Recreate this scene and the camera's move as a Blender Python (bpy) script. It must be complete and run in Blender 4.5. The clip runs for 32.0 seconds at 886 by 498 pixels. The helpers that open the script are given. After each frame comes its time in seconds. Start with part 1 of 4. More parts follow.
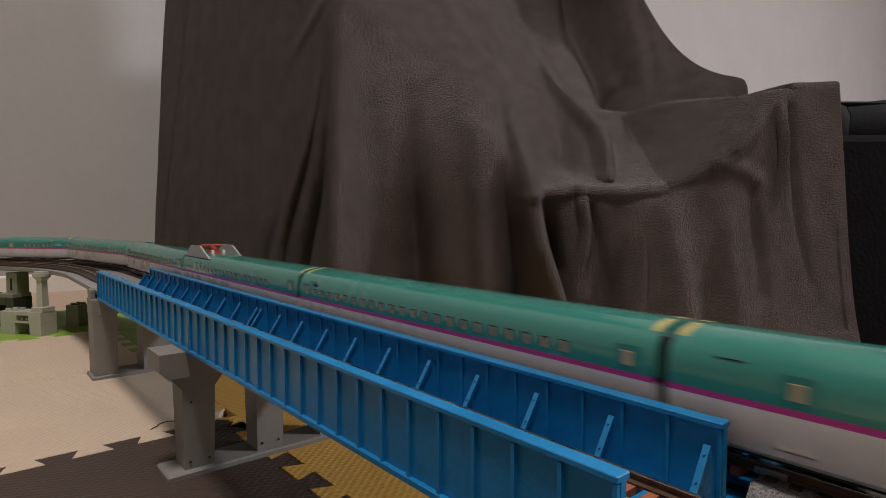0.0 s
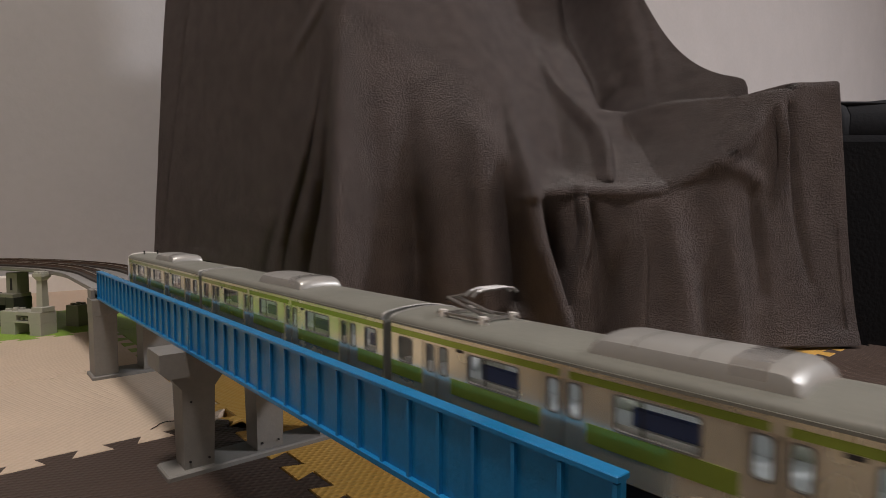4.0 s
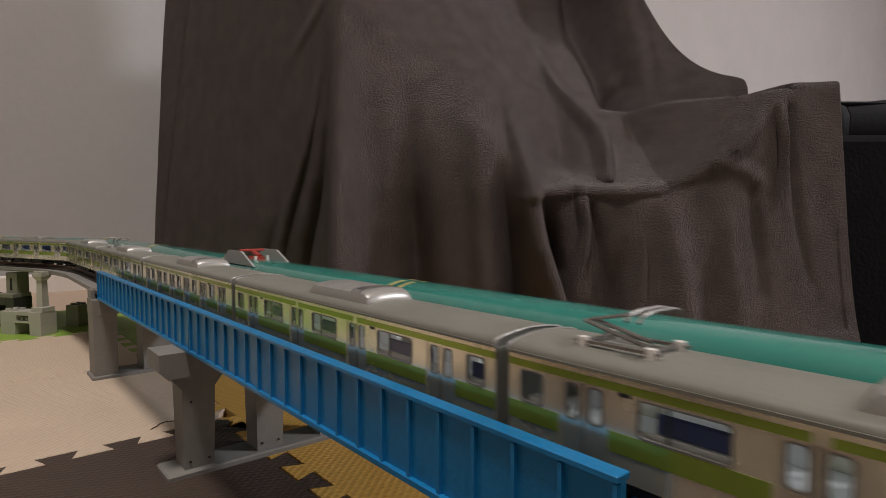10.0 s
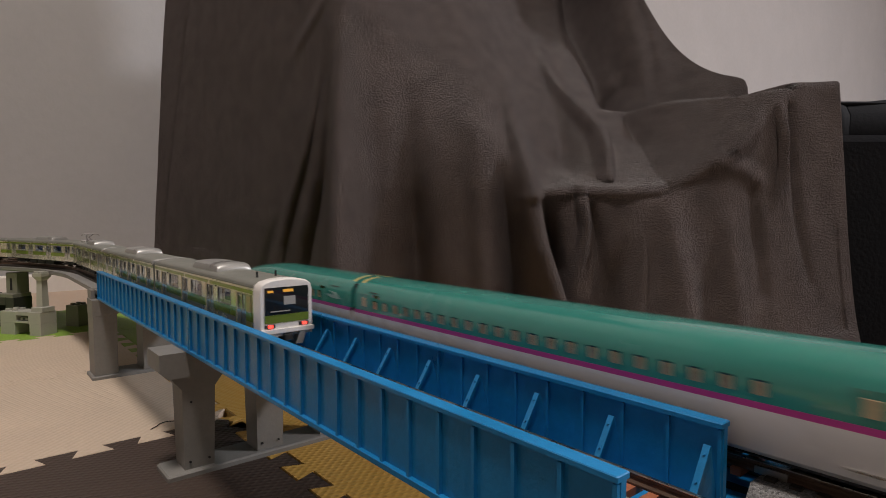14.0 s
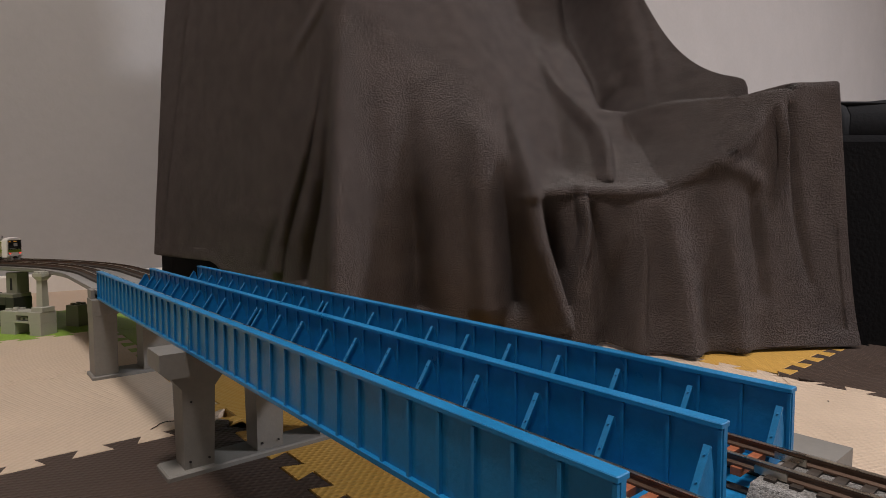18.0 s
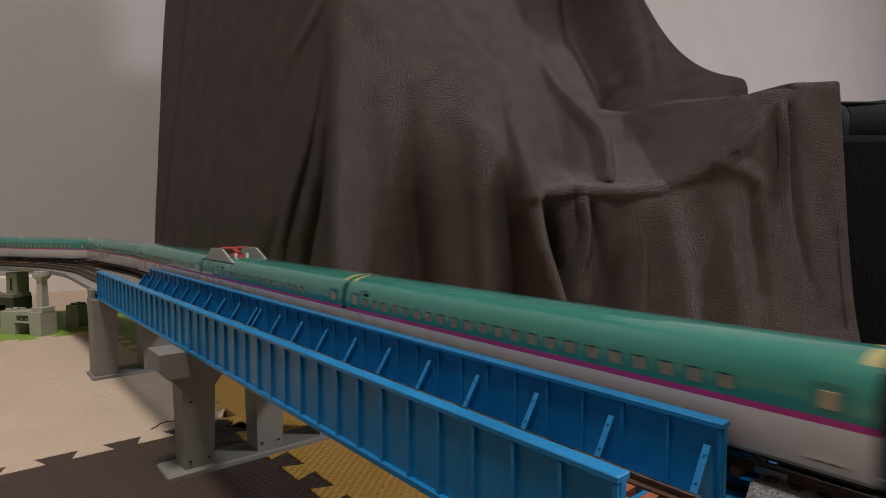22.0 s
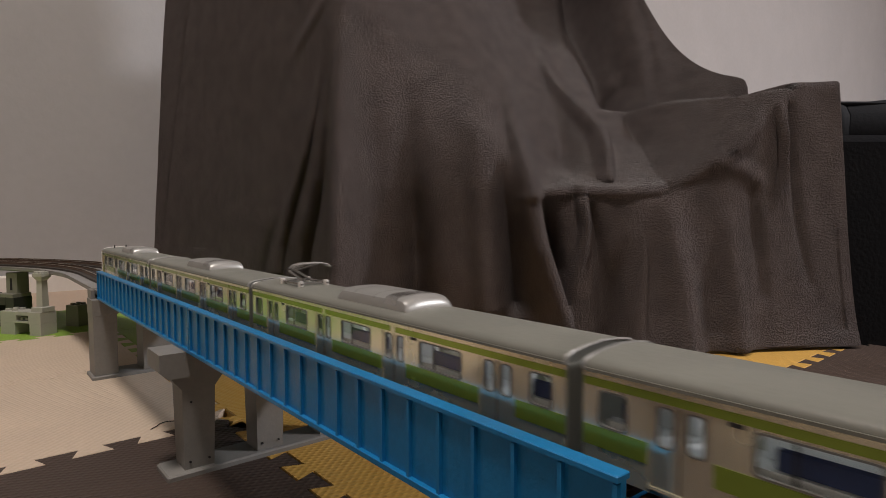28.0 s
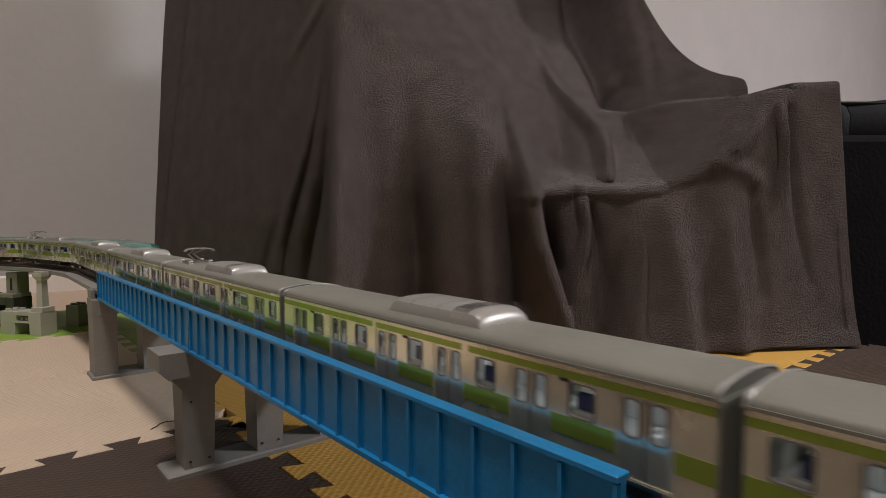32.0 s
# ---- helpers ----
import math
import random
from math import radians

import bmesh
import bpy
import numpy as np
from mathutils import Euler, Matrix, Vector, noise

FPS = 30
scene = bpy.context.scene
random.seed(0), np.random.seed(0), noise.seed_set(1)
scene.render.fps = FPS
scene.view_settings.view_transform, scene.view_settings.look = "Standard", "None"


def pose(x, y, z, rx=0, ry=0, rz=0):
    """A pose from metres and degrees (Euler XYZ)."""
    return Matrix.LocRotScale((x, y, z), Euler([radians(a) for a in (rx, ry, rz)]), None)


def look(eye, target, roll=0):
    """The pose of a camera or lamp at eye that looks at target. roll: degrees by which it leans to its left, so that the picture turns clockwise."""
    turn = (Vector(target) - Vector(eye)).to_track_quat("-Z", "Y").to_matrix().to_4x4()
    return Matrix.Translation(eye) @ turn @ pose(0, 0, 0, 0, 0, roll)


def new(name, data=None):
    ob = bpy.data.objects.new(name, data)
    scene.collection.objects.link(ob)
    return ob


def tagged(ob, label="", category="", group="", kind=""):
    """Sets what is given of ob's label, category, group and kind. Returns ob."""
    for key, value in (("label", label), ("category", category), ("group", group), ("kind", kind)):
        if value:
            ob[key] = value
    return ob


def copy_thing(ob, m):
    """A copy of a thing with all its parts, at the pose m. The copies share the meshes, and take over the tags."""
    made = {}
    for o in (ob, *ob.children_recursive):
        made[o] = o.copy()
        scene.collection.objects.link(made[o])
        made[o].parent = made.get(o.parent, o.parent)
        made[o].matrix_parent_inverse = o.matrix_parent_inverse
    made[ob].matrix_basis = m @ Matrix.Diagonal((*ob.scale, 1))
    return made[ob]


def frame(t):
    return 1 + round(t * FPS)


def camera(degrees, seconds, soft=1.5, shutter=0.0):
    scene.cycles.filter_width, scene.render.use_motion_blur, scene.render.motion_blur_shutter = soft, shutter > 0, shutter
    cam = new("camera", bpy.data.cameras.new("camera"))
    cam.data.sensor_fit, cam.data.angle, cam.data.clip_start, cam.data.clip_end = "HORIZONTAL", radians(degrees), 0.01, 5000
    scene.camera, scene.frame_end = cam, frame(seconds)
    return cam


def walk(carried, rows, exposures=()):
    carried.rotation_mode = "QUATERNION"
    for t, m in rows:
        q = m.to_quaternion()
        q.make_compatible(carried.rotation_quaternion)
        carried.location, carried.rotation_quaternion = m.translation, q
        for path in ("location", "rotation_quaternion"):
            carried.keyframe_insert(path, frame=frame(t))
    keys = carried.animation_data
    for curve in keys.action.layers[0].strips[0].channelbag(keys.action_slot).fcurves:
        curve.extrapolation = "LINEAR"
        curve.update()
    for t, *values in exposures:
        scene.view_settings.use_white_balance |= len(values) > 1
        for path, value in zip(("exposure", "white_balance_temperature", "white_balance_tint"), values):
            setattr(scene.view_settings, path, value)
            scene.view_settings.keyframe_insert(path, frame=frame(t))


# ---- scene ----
cam = camera(74.98, 32.0, soft=0.8, shutter=0.3)
EYE = Vector((0.4121, -0.0963, 0.1010))
YAW, PITCH = radians(139.98), radians(-3.269)
AIM = Vector((math.cos(PITCH) * math.cos(YAW), math.cos(PITCH) * math.sin(YAW), math.sin(PITCH)))
VIEW = look(EYE, EYE + AIM, 0.0)
walk(cam, [(0.0, VIEW), (32.0, VIEW)])

# ---- world, lamps, exposure ----
scene.view_settings.exposure = 0.0
world = bpy.data.worlds.new("world")
scene.world = world
world.use_nodes = True
world.node_tree.nodes["Background"].inputs[0].default_value = (0.5, 0.5, 0.5, 1)
world.node_tree.nodes["Background"].inputs[1].default_value = 0.02

LAMPS = [  # place, watts, radius, colour
    ((2.50, 2.45, 2.30), 118.0, 0.26, (0.98, 0.95, 0.98)),
    ((0.64, -0.34, 2.30), 38.0, 0.20, (1.0, 0.90, 0.83)),
]
for spot, watts, radius, tone in LAMPS:
    data = bpy.data.lights.new("ceiling_lamp_light", "AREA")
    data.shape, data.size, data.energy, data.color = "DISK", radius * 2, watts, tone
    new("ceiling_lamp_light", data).matrix_world = pose(*spot)


# ---- materials ----
def material(name, colour, rough=0.5, metal=0.0, vary=0.15, scale=60.0, bump=0.0, bump_scale=400.0,
             stretch=(1, 1, 1), coat=0.0, sheen=0.0, wear=0.0, spec=0.5, coords="Object"):
    m = bpy.data.materials.new(name)
    m.use_nodes = True
    nt = m.node_tree
    p = nt.nodes["Principled BSDF"]
    p.inputs["Roughness"].default_value = rough
    p.inputs["Metallic"].default_value = metal
    p.inputs["Coat Weight"].default_value = coat
    p.inputs["Specular IOR Level"].default_value = spec
    if sheen:
        p.inputs["Sheen Weight"].default_value = sheen
        p.inputs["Sheen Roughness"].default_value = 0.4
    tc = nt.nodes.new("ShaderNodeTexCoord")
    mp = nt.nodes.new("ShaderNodeMapping")
    mp.inputs["Scale"].default_value = stretch
    nt.links.new(tc.outputs[coords], mp.inputs["Vector"])
    big = nt.nodes.new("ShaderNodeTexNoise")
    big.inputs["Scale"].default_value = scale
    big.inputs["Detail"].default_value = 6
    fine = nt.nodes.new("ShaderNodeTexNoise")
    fine.inputs["Scale"].default_value = scale * 9
    fine.inputs["Detail"].default_value = 3
    for n in (big, fine):
        nt.links.new(mp.outputs[0], n.inputs["Vector"])
    mix = nt.nodes.new("ShaderNodeMath")
    mix.operation = "MULTIPLY_ADD"
    nt.links.new(fine.outputs[0], mix.inputs[0])
    mix.inputs[1].default_value = 0.5
    nt.links.new(big.outputs[0], mix.inputs[2])
    ramp = nt.nodes.new("ShaderNodeMapRange")
    ramp.inputs["From Min"].default_value, ramp.inputs["From Max"].default_value = 0.45, 1.05
    ramp.inputs["To Min"].default_value, ramp.inputs["To Max"].default_value = 1 - vary, 1 + vary
    nt.links.new(mix.outputs[0], ramp.inputs["Value"])
    level = ramp.outputs[0]
    sc = nt.nodes.new("ShaderNodeVectorMath")
    sc.operation = "SCALE"
    sc.inputs[0].default_value = colour
    nt.links.new(level, sc.inputs["Scale"])
    nt.links.new(sc.outputs[0], p.inputs["Base Color"])
    rr = nt.nodes.new("ShaderNodeMapRange")
    rr.inputs["From Min"].default_value, rr.inputs["From Max"].default_value = 0.3, 0.7
    rr.inputs["To Min"].default_value, rr.inputs["To Max"].default_value = max(0.02, rough - 0.08 - wear), min(1, rough + 0.08 + wear)
    nt.links.new(big.outputs[0], rr.inputs["Value"])
    nt.links.new(rr.outputs[0], p.inputs["Roughness"])
    if bump:
        bn = nt.nodes.new("ShaderNodeTexNoise")
        bn.inputs["Scale"].default_value = bump_scale
        bn.inputs["Detail"].default_value = 4
        nt.links.new(mp.outputs[0], bn.inputs["Vector"])
        b = nt.nodes.new("ShaderNodeBump")
        b.inputs["Strength"].default_value = 0.6
        b.inputs["Distance"].default_value = bump
        nt.links.new(bn.outputs[0], b.inputs["Height"])
        nt.links.new(b.outputs[0], p.inputs["Normal"])
    return m


def mat_foam(name, colour, rough=0.6):
    """Foam mat with a fine basket of small raised grains."""
    m = material(name, colour, rough, vary=0.08, scale=25, spec=0.4)
    nt = m.node_tree
    p = nt.nodes["Principled BSDF"]
    tc = nt.nodes.new("ShaderNodeTexCoord")
    mp = nt.nodes.new("ShaderNodeMapping")
    mp.inputs["Rotation"].default_value = (0, 0, 0.62)
    mp.inputs["Scale"].default_value = (1.0, 0.62, 0.0)
    nt.links.new(tc.outputs["Object"], mp.inputs["Vector"])
    mul = nt.nodes.new("ShaderNodeTexVoronoi")
    mul.feature = "SMOOTH_F1"
    mul.inputs["Scale"].default_value = 460
    mul.inputs["Randomness"].default_value = 0.12
    nt.links.new(mp.outputs[0], mul.inputs["Vector"])
    b = nt.nodes.new("ShaderNodeBump")
    b.invert = True
    b.inputs["Strength"].default_value = 1.0
    b.inputs["Distance"].default_value = 0.0009
    nt.links.new(mul.outputs[0], b.inputs["Height"])
    nt.links.new(b.outputs[0], p.inputs["Normal"])
    return m


def fleece_material():
    m = material("fleece", (0.118, 0.093, 0.090), 0.95, vary=0.30, scale=60, sheen=0.15, spec=0.1)
    nt = m.node_tree
    p = nt.nodes["Principled BSDF"]
    tc = nt.nodes.new("ShaderNodeTexCoord")
    mp = nt.nodes.new("ShaderNodeMapping")
    mp.inputs["Scale"].default_value = (1, 1, 1.4)
    nt.links.new(tc.outputs["Object"], mp.inputs["Vector"])
    hs = []
    for scale, w in ((560, 1.0), (1300, 0.7), (60, 0.30)):
        n = nt.nodes.new("ShaderNodeTexNoise")
        n.inputs["Scale"].default_value = scale
        n.inputs["Detail"].default_value = 3
        nt.links.new(mp.outputs[0], n.inputs["Vector"])
        k = nt.nodes.new("ShaderNodeMath")
        k.operation = "MULTIPLY"
        k.inputs[1].default_value = w
        nt.links.new(n.outputs[0], k.inputs[0])
        hs.append(k.outputs[0])
    a = nt.nodes.new("ShaderNodeMath")
    nt.links.new(hs[0], a.inputs[0])
    nt.links.new(hs[1], a.inputs[1])
    c = nt.nodes.new("ShaderNodeMath")
    nt.links.new(a.outputs[0], c.inputs[0])
    nt.links.new(hs[2], c.inputs[1])
    b = nt.nodes.new("ShaderNodeBump")
    b.inputs["Strength"].default_value = 1.0
    b.inputs["Distance"].default_value = 0.0120
    nt.links.new(c.outputs[0], b.inputs["Height"])
    nt.links.new(b.outputs[0], p.inputs["Normal"])
    return m


def glass_material(name, tint, rough=0.0):
    m = bpy.data.materials.new(name)
    m.use_nodes = True
    p = m.node_tree.nodes["Principled BSDF"]
    p.inputs["Base Color"].default_value = (*tint, 1)
    p.inputs["Transmission Weight"].default_value = 1.0
    p.inputs["Roughness"].default_value = rough
    p.inputs["IOR"].default_value = 1.28
    return m


def glow_material(name, colour, strength):
    m = bpy.data.materials.new(name)
    m.use_nodes = True
    p = m.node_tree.nodes["Principled BSDF"]
    p.inputs["Base Color"].default_value = (*colour, 1)
    p.inputs["Emission Color"].default_value = (*colour, 1)
    p.inputs["Emission Strength"].default_value = strength
    return m


def ballast_material():
    m = material("ballast_grey", (0.30, 0.295, 0.295), 0.9, vary=0.2, scale=200)
    nt = m.node_tree
    p = nt.nodes["Principled BSDF"]
    tc = nt.nodes.new("ShaderNodeTexCoord")
    vo = nt.nodes.new("ShaderNodeTexVoronoi")
    vo.inputs["Scale"].default_value = 3600
    nt.links.new(tc.outputs["Object"], vo.inputs["Vector"])
    sep = nt.nodes.new("ShaderNodeSeparateColor")
    nt.links.new(vo.outputs["Color"], sep.inputs[0])
    mr = nt.nodes.new("ShaderNodeMapRange")
    mr.inputs["To Min"].default_value, mr.inputs["To Max"].default_value = 0.12, 0.34
    nt.links.new(sep.outputs[0], mr.inputs["Value"])
    cc = nt.nodes.new("ShaderNodeCombineColor")
    for i in range(3):
        nt.links.new(mr.outputs[0], cc.inputs[i])
    nt.links.new(cc.outputs[0], p.inputs["Base Color"])
    b = nt.nodes.new("ShaderNodeBump")
    b.invert = True
    b.inputs["Distance"].default_value = 0.00018
    nt.links.new(vo.outputs["Distance"], b.inputs["Height"])
    nt.links.new(b.outputs[0], p.inputs["Normal"])
    return m


BALLAST = ballast_material()
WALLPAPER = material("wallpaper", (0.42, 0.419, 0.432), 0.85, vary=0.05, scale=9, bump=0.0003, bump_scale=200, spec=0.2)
# for the unseen walls: darkened to cut the light they bounce back
DIMWALL = material("wallpaper_plain", (0.30, 0.275, 0.245), 0.85, vary=0.05, scale=9, spec=0.2)
CEILING = material("ceiling_paper", (0.62, 0.60, 0.57), 0.9, vary=0.04, scale=6, bump=0.0005, bump_scale=200)
FLOORWOOD = material("floor_wood", (0.50, 0.38, 0.29), 0.45, vary=0.12, scale=9, stretch=(1, 8, 1))
SKIRTING = material("skirting_white", (0.80, 0.77, 0.74), 0.5, vary=0.05, scale=20)
FOAM = {
    "beige": mat_foam("foam_beige", (0.58, 0.47, 0.37), 0.5),
    "brown": mat_foam("foam_brown", (0.056, 0.038, 0.030), 0.55),
    "yellow": mat_foam("foam_yellow", (0.54, 0.32, 0.075), 0.5),
    "green": mat_foam("foam_green", (0.22, 0.36, 0.05), 0.55),
}
BLUE = material("girder_blue_plastic", (0.007, 0.180, 0.43), 0.42, vary=0.16, scale=70, bump=0.00012, bump_scale=900, wear=0.08)
PIER = material("pier_grey_plastic", (0.20, 0.195, 0.185), 0.6, vary=0.12, scale=60, bump=0.0001, bump_scale=900)
DECK = material("deck_grey_plastic", (0.225, 0.22, 0.215), 0.6, vary=0.10, scale=60, bump=0.0001, bump_scale=900)
SLEEPER = material("sleeper_dark", (0.045, 0.036, 0.030), 0.7, vary=0.2, scale=200)
RUSTTIE = material("sleeper_rust", (0.34, 0.115, 0.055), 0.6, vary=0.25, scale=200)
RAIL = material("rail_nickel", (0.50, 0.45, 0.38), 0.30, metal=1.0, vary=0.08, scale=120, wear=0.05)
RAILSIDE = material("rail_side", (0.10, 0.06, 0.04), 0.5, metal=0.4, vary=0.2, scale=180)
TEAL = material("shinkansen_green", (0.030, 0.205, 0.172), 0.24, vary=0.05, scale=60, coat=0.7)
SHINWHITE = material("shinkansen_grey", (0.62, 0.61, 0.62), 0.28, vary=0.05, scale=60, coat=0.25)
PINK = material("stripe_pink", (0.42, 0.04, 0.24), 0.35, vary=0.05, scale=60)
EMBLEM = material("emblem_silver", (0.30, 0.42, 0.40), 0.35, vary=0.1, scale=90)
PANE_TAN = material("window_tan", (0.44, 0.335, 0.20), 0.18, vary=0.35, scale=260, coat=0.4)
PANE_DARK = material("window_dark", (0.012, 0.013, 0.014), 0.08, vary=0.1, scale=100, coat=0.6)
UNDER = material("underframe_dark", (0.012, 0.012, 0.013), 0.65, vary=0.2, scale=150)
GREYPLATE = material("shield_grey", (0.33, 0.33, 0.32), 0.45, vary=0.08, scale=90)
RED = material("pantograph_red", (0.30, 0.03, 0.022), 0.4, vary=0.12, scale=90)
MARKYELLOW = material("roof_mark_yellow", (0.44, 0.37, 0.13), 0.5, vary=0.2, scale=200)
SILVER = material("body_silver_paint", (0.72, 0.71, 0.58), 0.22, metal=0.74, vary=0.05, scale=80, wear=0.03)
DOORSILVER = material("door_silver_paint", (0.68, 0.67, 0.56), 0.20, metal=0.80, vary=0.05, scale=80)
OLIVE = material("cab_door_olive", (0.20, 0.20, 0.075), 0.4, vary=0.07, scale=80)
LIME = material("band_lime", (0.26, 0.36, 0.06), 0.22, metal=0.55, vary=0.07, scale=80)
ROOFGREY = material("roof_grey", (0.165, 0.168, 0.148), 0.5, vary=0.08, scale=90, bump=0.0001, bump_scale=900)
ACGREY = material("cooler_silver", (0.33, 0.33, 0.32), 0.36, metal=0.4, vary=0.06, scale=90)
CABWHITE = material("cab_white", (0.72, 0.70, 0.68), 0.3, vary=0.04, scale=80)
RIM = material("window_rim_grey", (0.16, 0.16, 0.15), 0.35, metal=0.3, vary=0.1, scale=120)
STEEL = material("steel_bright", (0.55, 0.53, 0.50), 0.25, metal=1.0, vary=0.1, scale=150)
SEATBLUE = material("seat_blue", (0.020, 0.048, 0.16), 0.6, vary=0.1, scale=120)
INNER = material("interior_white", (0.74, 0.75, 0.74), 0.5, vary=0.08, scale=120)
GLASS = glass_material("window_glass", (0.93, 0.96, 0.97))
TAILRED = glow_material("tail_lamp_red", (1.0, 0.06, 0.04), 2.0)
HEADWHITE = glow_material("head_lamp_white", (1.0, 0.95, 0.85), 3.0)
SIGNAMBER = glow_material("sign_amber", (0.8, 0.40, 0.05), 0.25)
BRICKGREY = material("brick_light_grey", (0.43, 0.43, 0.39), 0.35, vary=0.05, scale=60)
BRICKMID = material("brick_mid_grey", (0.22, 0.22, 0.18), 0.35, vary=0.05, scale=60)
BRICKDARK = material("brick_dark_grey", (0.035, 0.035, 0.033), 0.35, vary=0.08, scale=60)
FLEECE = fleece_material()
# the box's one black cloth: body darker for its shade, lid lighter as lit
BLACKCLOTH = material("black_cloth", (0.0030, 0.0033, 0.0045), 0.8, vary=0.25, scale=40, bump=0.0008, bump_scale=320, spec=0.1)
LIDCLOTH_LIT = material("black_lid_cloth", (0.0065, 0.0075, 0.0100), 0.7, vary=0.25, scale=40, bump=0.0004, bump_scale=320, spec=0.12)
LINT = material("thread_pale", (0.5, 0.5, 0.48), 0.8)
HAIR = material("thread_dark", (0.02, 0.015, 0.012), 0.6)
DULLSTEEL = material("pantograph_grey", (0.22, 0.21, 0.20), 0.4, metal=0.6, vary=0.1, scale=150)
# glow of the added fill strips that brighten the car windows
CARFILL = glow_material("car_interior_light", (0.95, 0.97, 1.0), 1.1)
LAMPSHADE = glow_material("lamp_diffuser", (1.0, 0.9, 0.78), 1.2)


# ---- mesh helpers ----
class Shape:
    """Points and faces that grow piece by piece into one mesh."""

    def __init__(self):
        self.v, self.f = [], []

    def add(self, verts, faces):
        o = len(self.v)
        self.v += [tuple(p) for p in verts]
        self.f += [tuple(i + o for i in face) for face in faces]
        return self

    def box(self, x0, x1, y0, y1, z0, z1, c=0.0):
        """A box, its edges along z and the top's rim cut by c."""
        if c <= 0:
            return self.add([(x0, y0, z0), (x1, y0, z0), (x1, y1, z0), (x0, y1, z0), (x0, y0, z1), (x1, y0, z1), (x1, y1, z1), (x0, y1, z1)],
                            [(3, 2, 1, 0), (4, 5, 6, 7), (0, 1, 5, 4), (1, 2, 6, 5), (2, 3, 7, 6), (3, 0, 4, 7)])

        def ring(z, i):
            a0, a1, b0, b1 = x0 + i, x1 - i, y0 + i, y1 - i
            return [(a0 + c, b0, z), (a1 - c, b0, z), (a1, b0 + c, z), (a1, b1 - c, z), (a1 - c, b1, z), (a0 + c, b1, z), (a0, b1 - c, z), (a0, b0 + c, z)]
        return self.loft([ring(z0, 0), ring(z1 - c, 0), ring(z1, c)], closed=True, caps=True)

    def loft(self, rings, closed=False, caps=False):
        n = len(rings[0])
        o = len(self.v)
        for r in rings:
            self.v += [tuple(p) for p in r]
        for i in range(len(rings) - 1):
            for j in range(n if closed else n - 1):
                k = (j + 1) % n
                self.f.append((o + i * n + j, o + i * n + k, o + (i + 1) * n + k, o + (i + 1) * n + j))
        if caps:
            self.f.append(tuple(o + j for j in reversed(range(n))))
            self.f.append(tuple(o + (len(rings) - 1) * n + j for j in range(n)))
        return self

    def tube(self, a, b, r, n=8, r2=None):
        a, b = Vector(a), Vector(b)
        q = (b - a).to_track_quat("Z", "Y")
        rr = r if r2 is None else r2
        ra = [a + q @ Vector((r * math.cos(t), r * math.sin(t), 0)) for t in [2 * math.pi * i / n for i in range(n)]]
        rb = [b + q @ Vector((rr * math.cos(t), rr * math.sin(t), 0)) for t in [2 * math.pi * i / n for i in range(n)]]
        return self.loft([ra, rb], closed=True, caps=True)

    def prism(self, outline, axis, lo, hi):
        """An outline of two coordinates, drawn out along the third axis."""
        def put(p, h):
            return (h, p[0], p[1]) if axis == "x" else (p[0], h, p[1]) if axis == "y" else (p[0], p[1], h)
        return self.loft([[put(p, lo) for p in outline], [put(p, hi) for p in outline]], closed=True, caps=True)

    def mesh(self, name, material_, smooth=False):
        me = bpy.data.meshes.new(name)
        me.from_pydata(self.v, [], self.f)
        bm = bmesh.new()
        bm.from_mesh(me)
        bmesh.ops.recalc_face_normals(bm, faces=bm.faces)
        bm.to_mesh(me)
        bm.free()
        me.materials.append(material_)
        if smooth:
            me.shade_smooth()
            me.set_sharp_from_angle(angle=radians(38))
        return me


def part(name, shape, material_, parent, label="", smooth=False, m=None):
    ob = new(name, shape.mesh(name, material_, smooth) if isinstance(shape, Shape) else shape)
    ob.parent = parent
    if m is not None:
        ob.matrix_basis = m
    if label:
        ob["label"] = label
    return ob


def thing(name, label, category, group="", kind="", m=None):
    ob = new(name)
    ob.empty_display_size = 0.01
    if m is not None:
        ob.matrix_basis = m
    return tagged(ob, label, category, group, kind)


def setting(name, shape, material_, label, category, smooth=False):
    return tagged(new(name, shape.mesh(name, material_, smooth)), label, category, kind="structure")


def plate_with_holes(length_lo, length_hi, z_lo, z_hi, y_out, y_in, holes):
    """An upright plate in the xz plane, from y_out to y_in, with rectangular holes (x0, x1, z0, z1) that go through."""
    xs = sorted({length_lo, length_hi, *[h[0] for h in holes], *[h[1] for h in holes]})
    zs = sorted({z_lo, z_hi, *[h[2] for h in holes], *[h[3] for h in holes]})
    s = Shape()

    def hollow(i, j):
        if i < 0 or j < 0 or i >= len(xs) - 1 or j >= len(zs) - 1:
            return True
        cx, cz = (xs[i] + xs[i + 1]) / 2, (zs[j] + zs[j + 1]) / 2
        return any(h[0] < cx < h[1] and h[2] < cz < h[3] for h in holes)
    for i in range(len(xs) - 1):
        for j in range(len(zs) - 1):
            if hollow(i, j):
                continue
            a, b, c, d = xs[i], xs[i + 1], zs[j], zs[j + 1]
            for y in (y_out, y_in):
                s.add([(a, y, c), (b, y, c), (b, y, d), (a, y, d)], [(0, 1, 2, 3)])
            for di, dj, e in ((-1, 0, ((a, c), (a, d))), (1, 0, ((b, c), (b, d))), (0, -1, ((a, c), (b, c))), (0, 1, ((a, d), (b, d)))):
                if hollow(i + di, j + dj):
                    (p, q), (r, t) = e
                    s.add([(p, y_out, q), (r, y_out, t), (r, y_in, t), (p, y_in, q)], [(0, 1, 2, 3)])
    return s


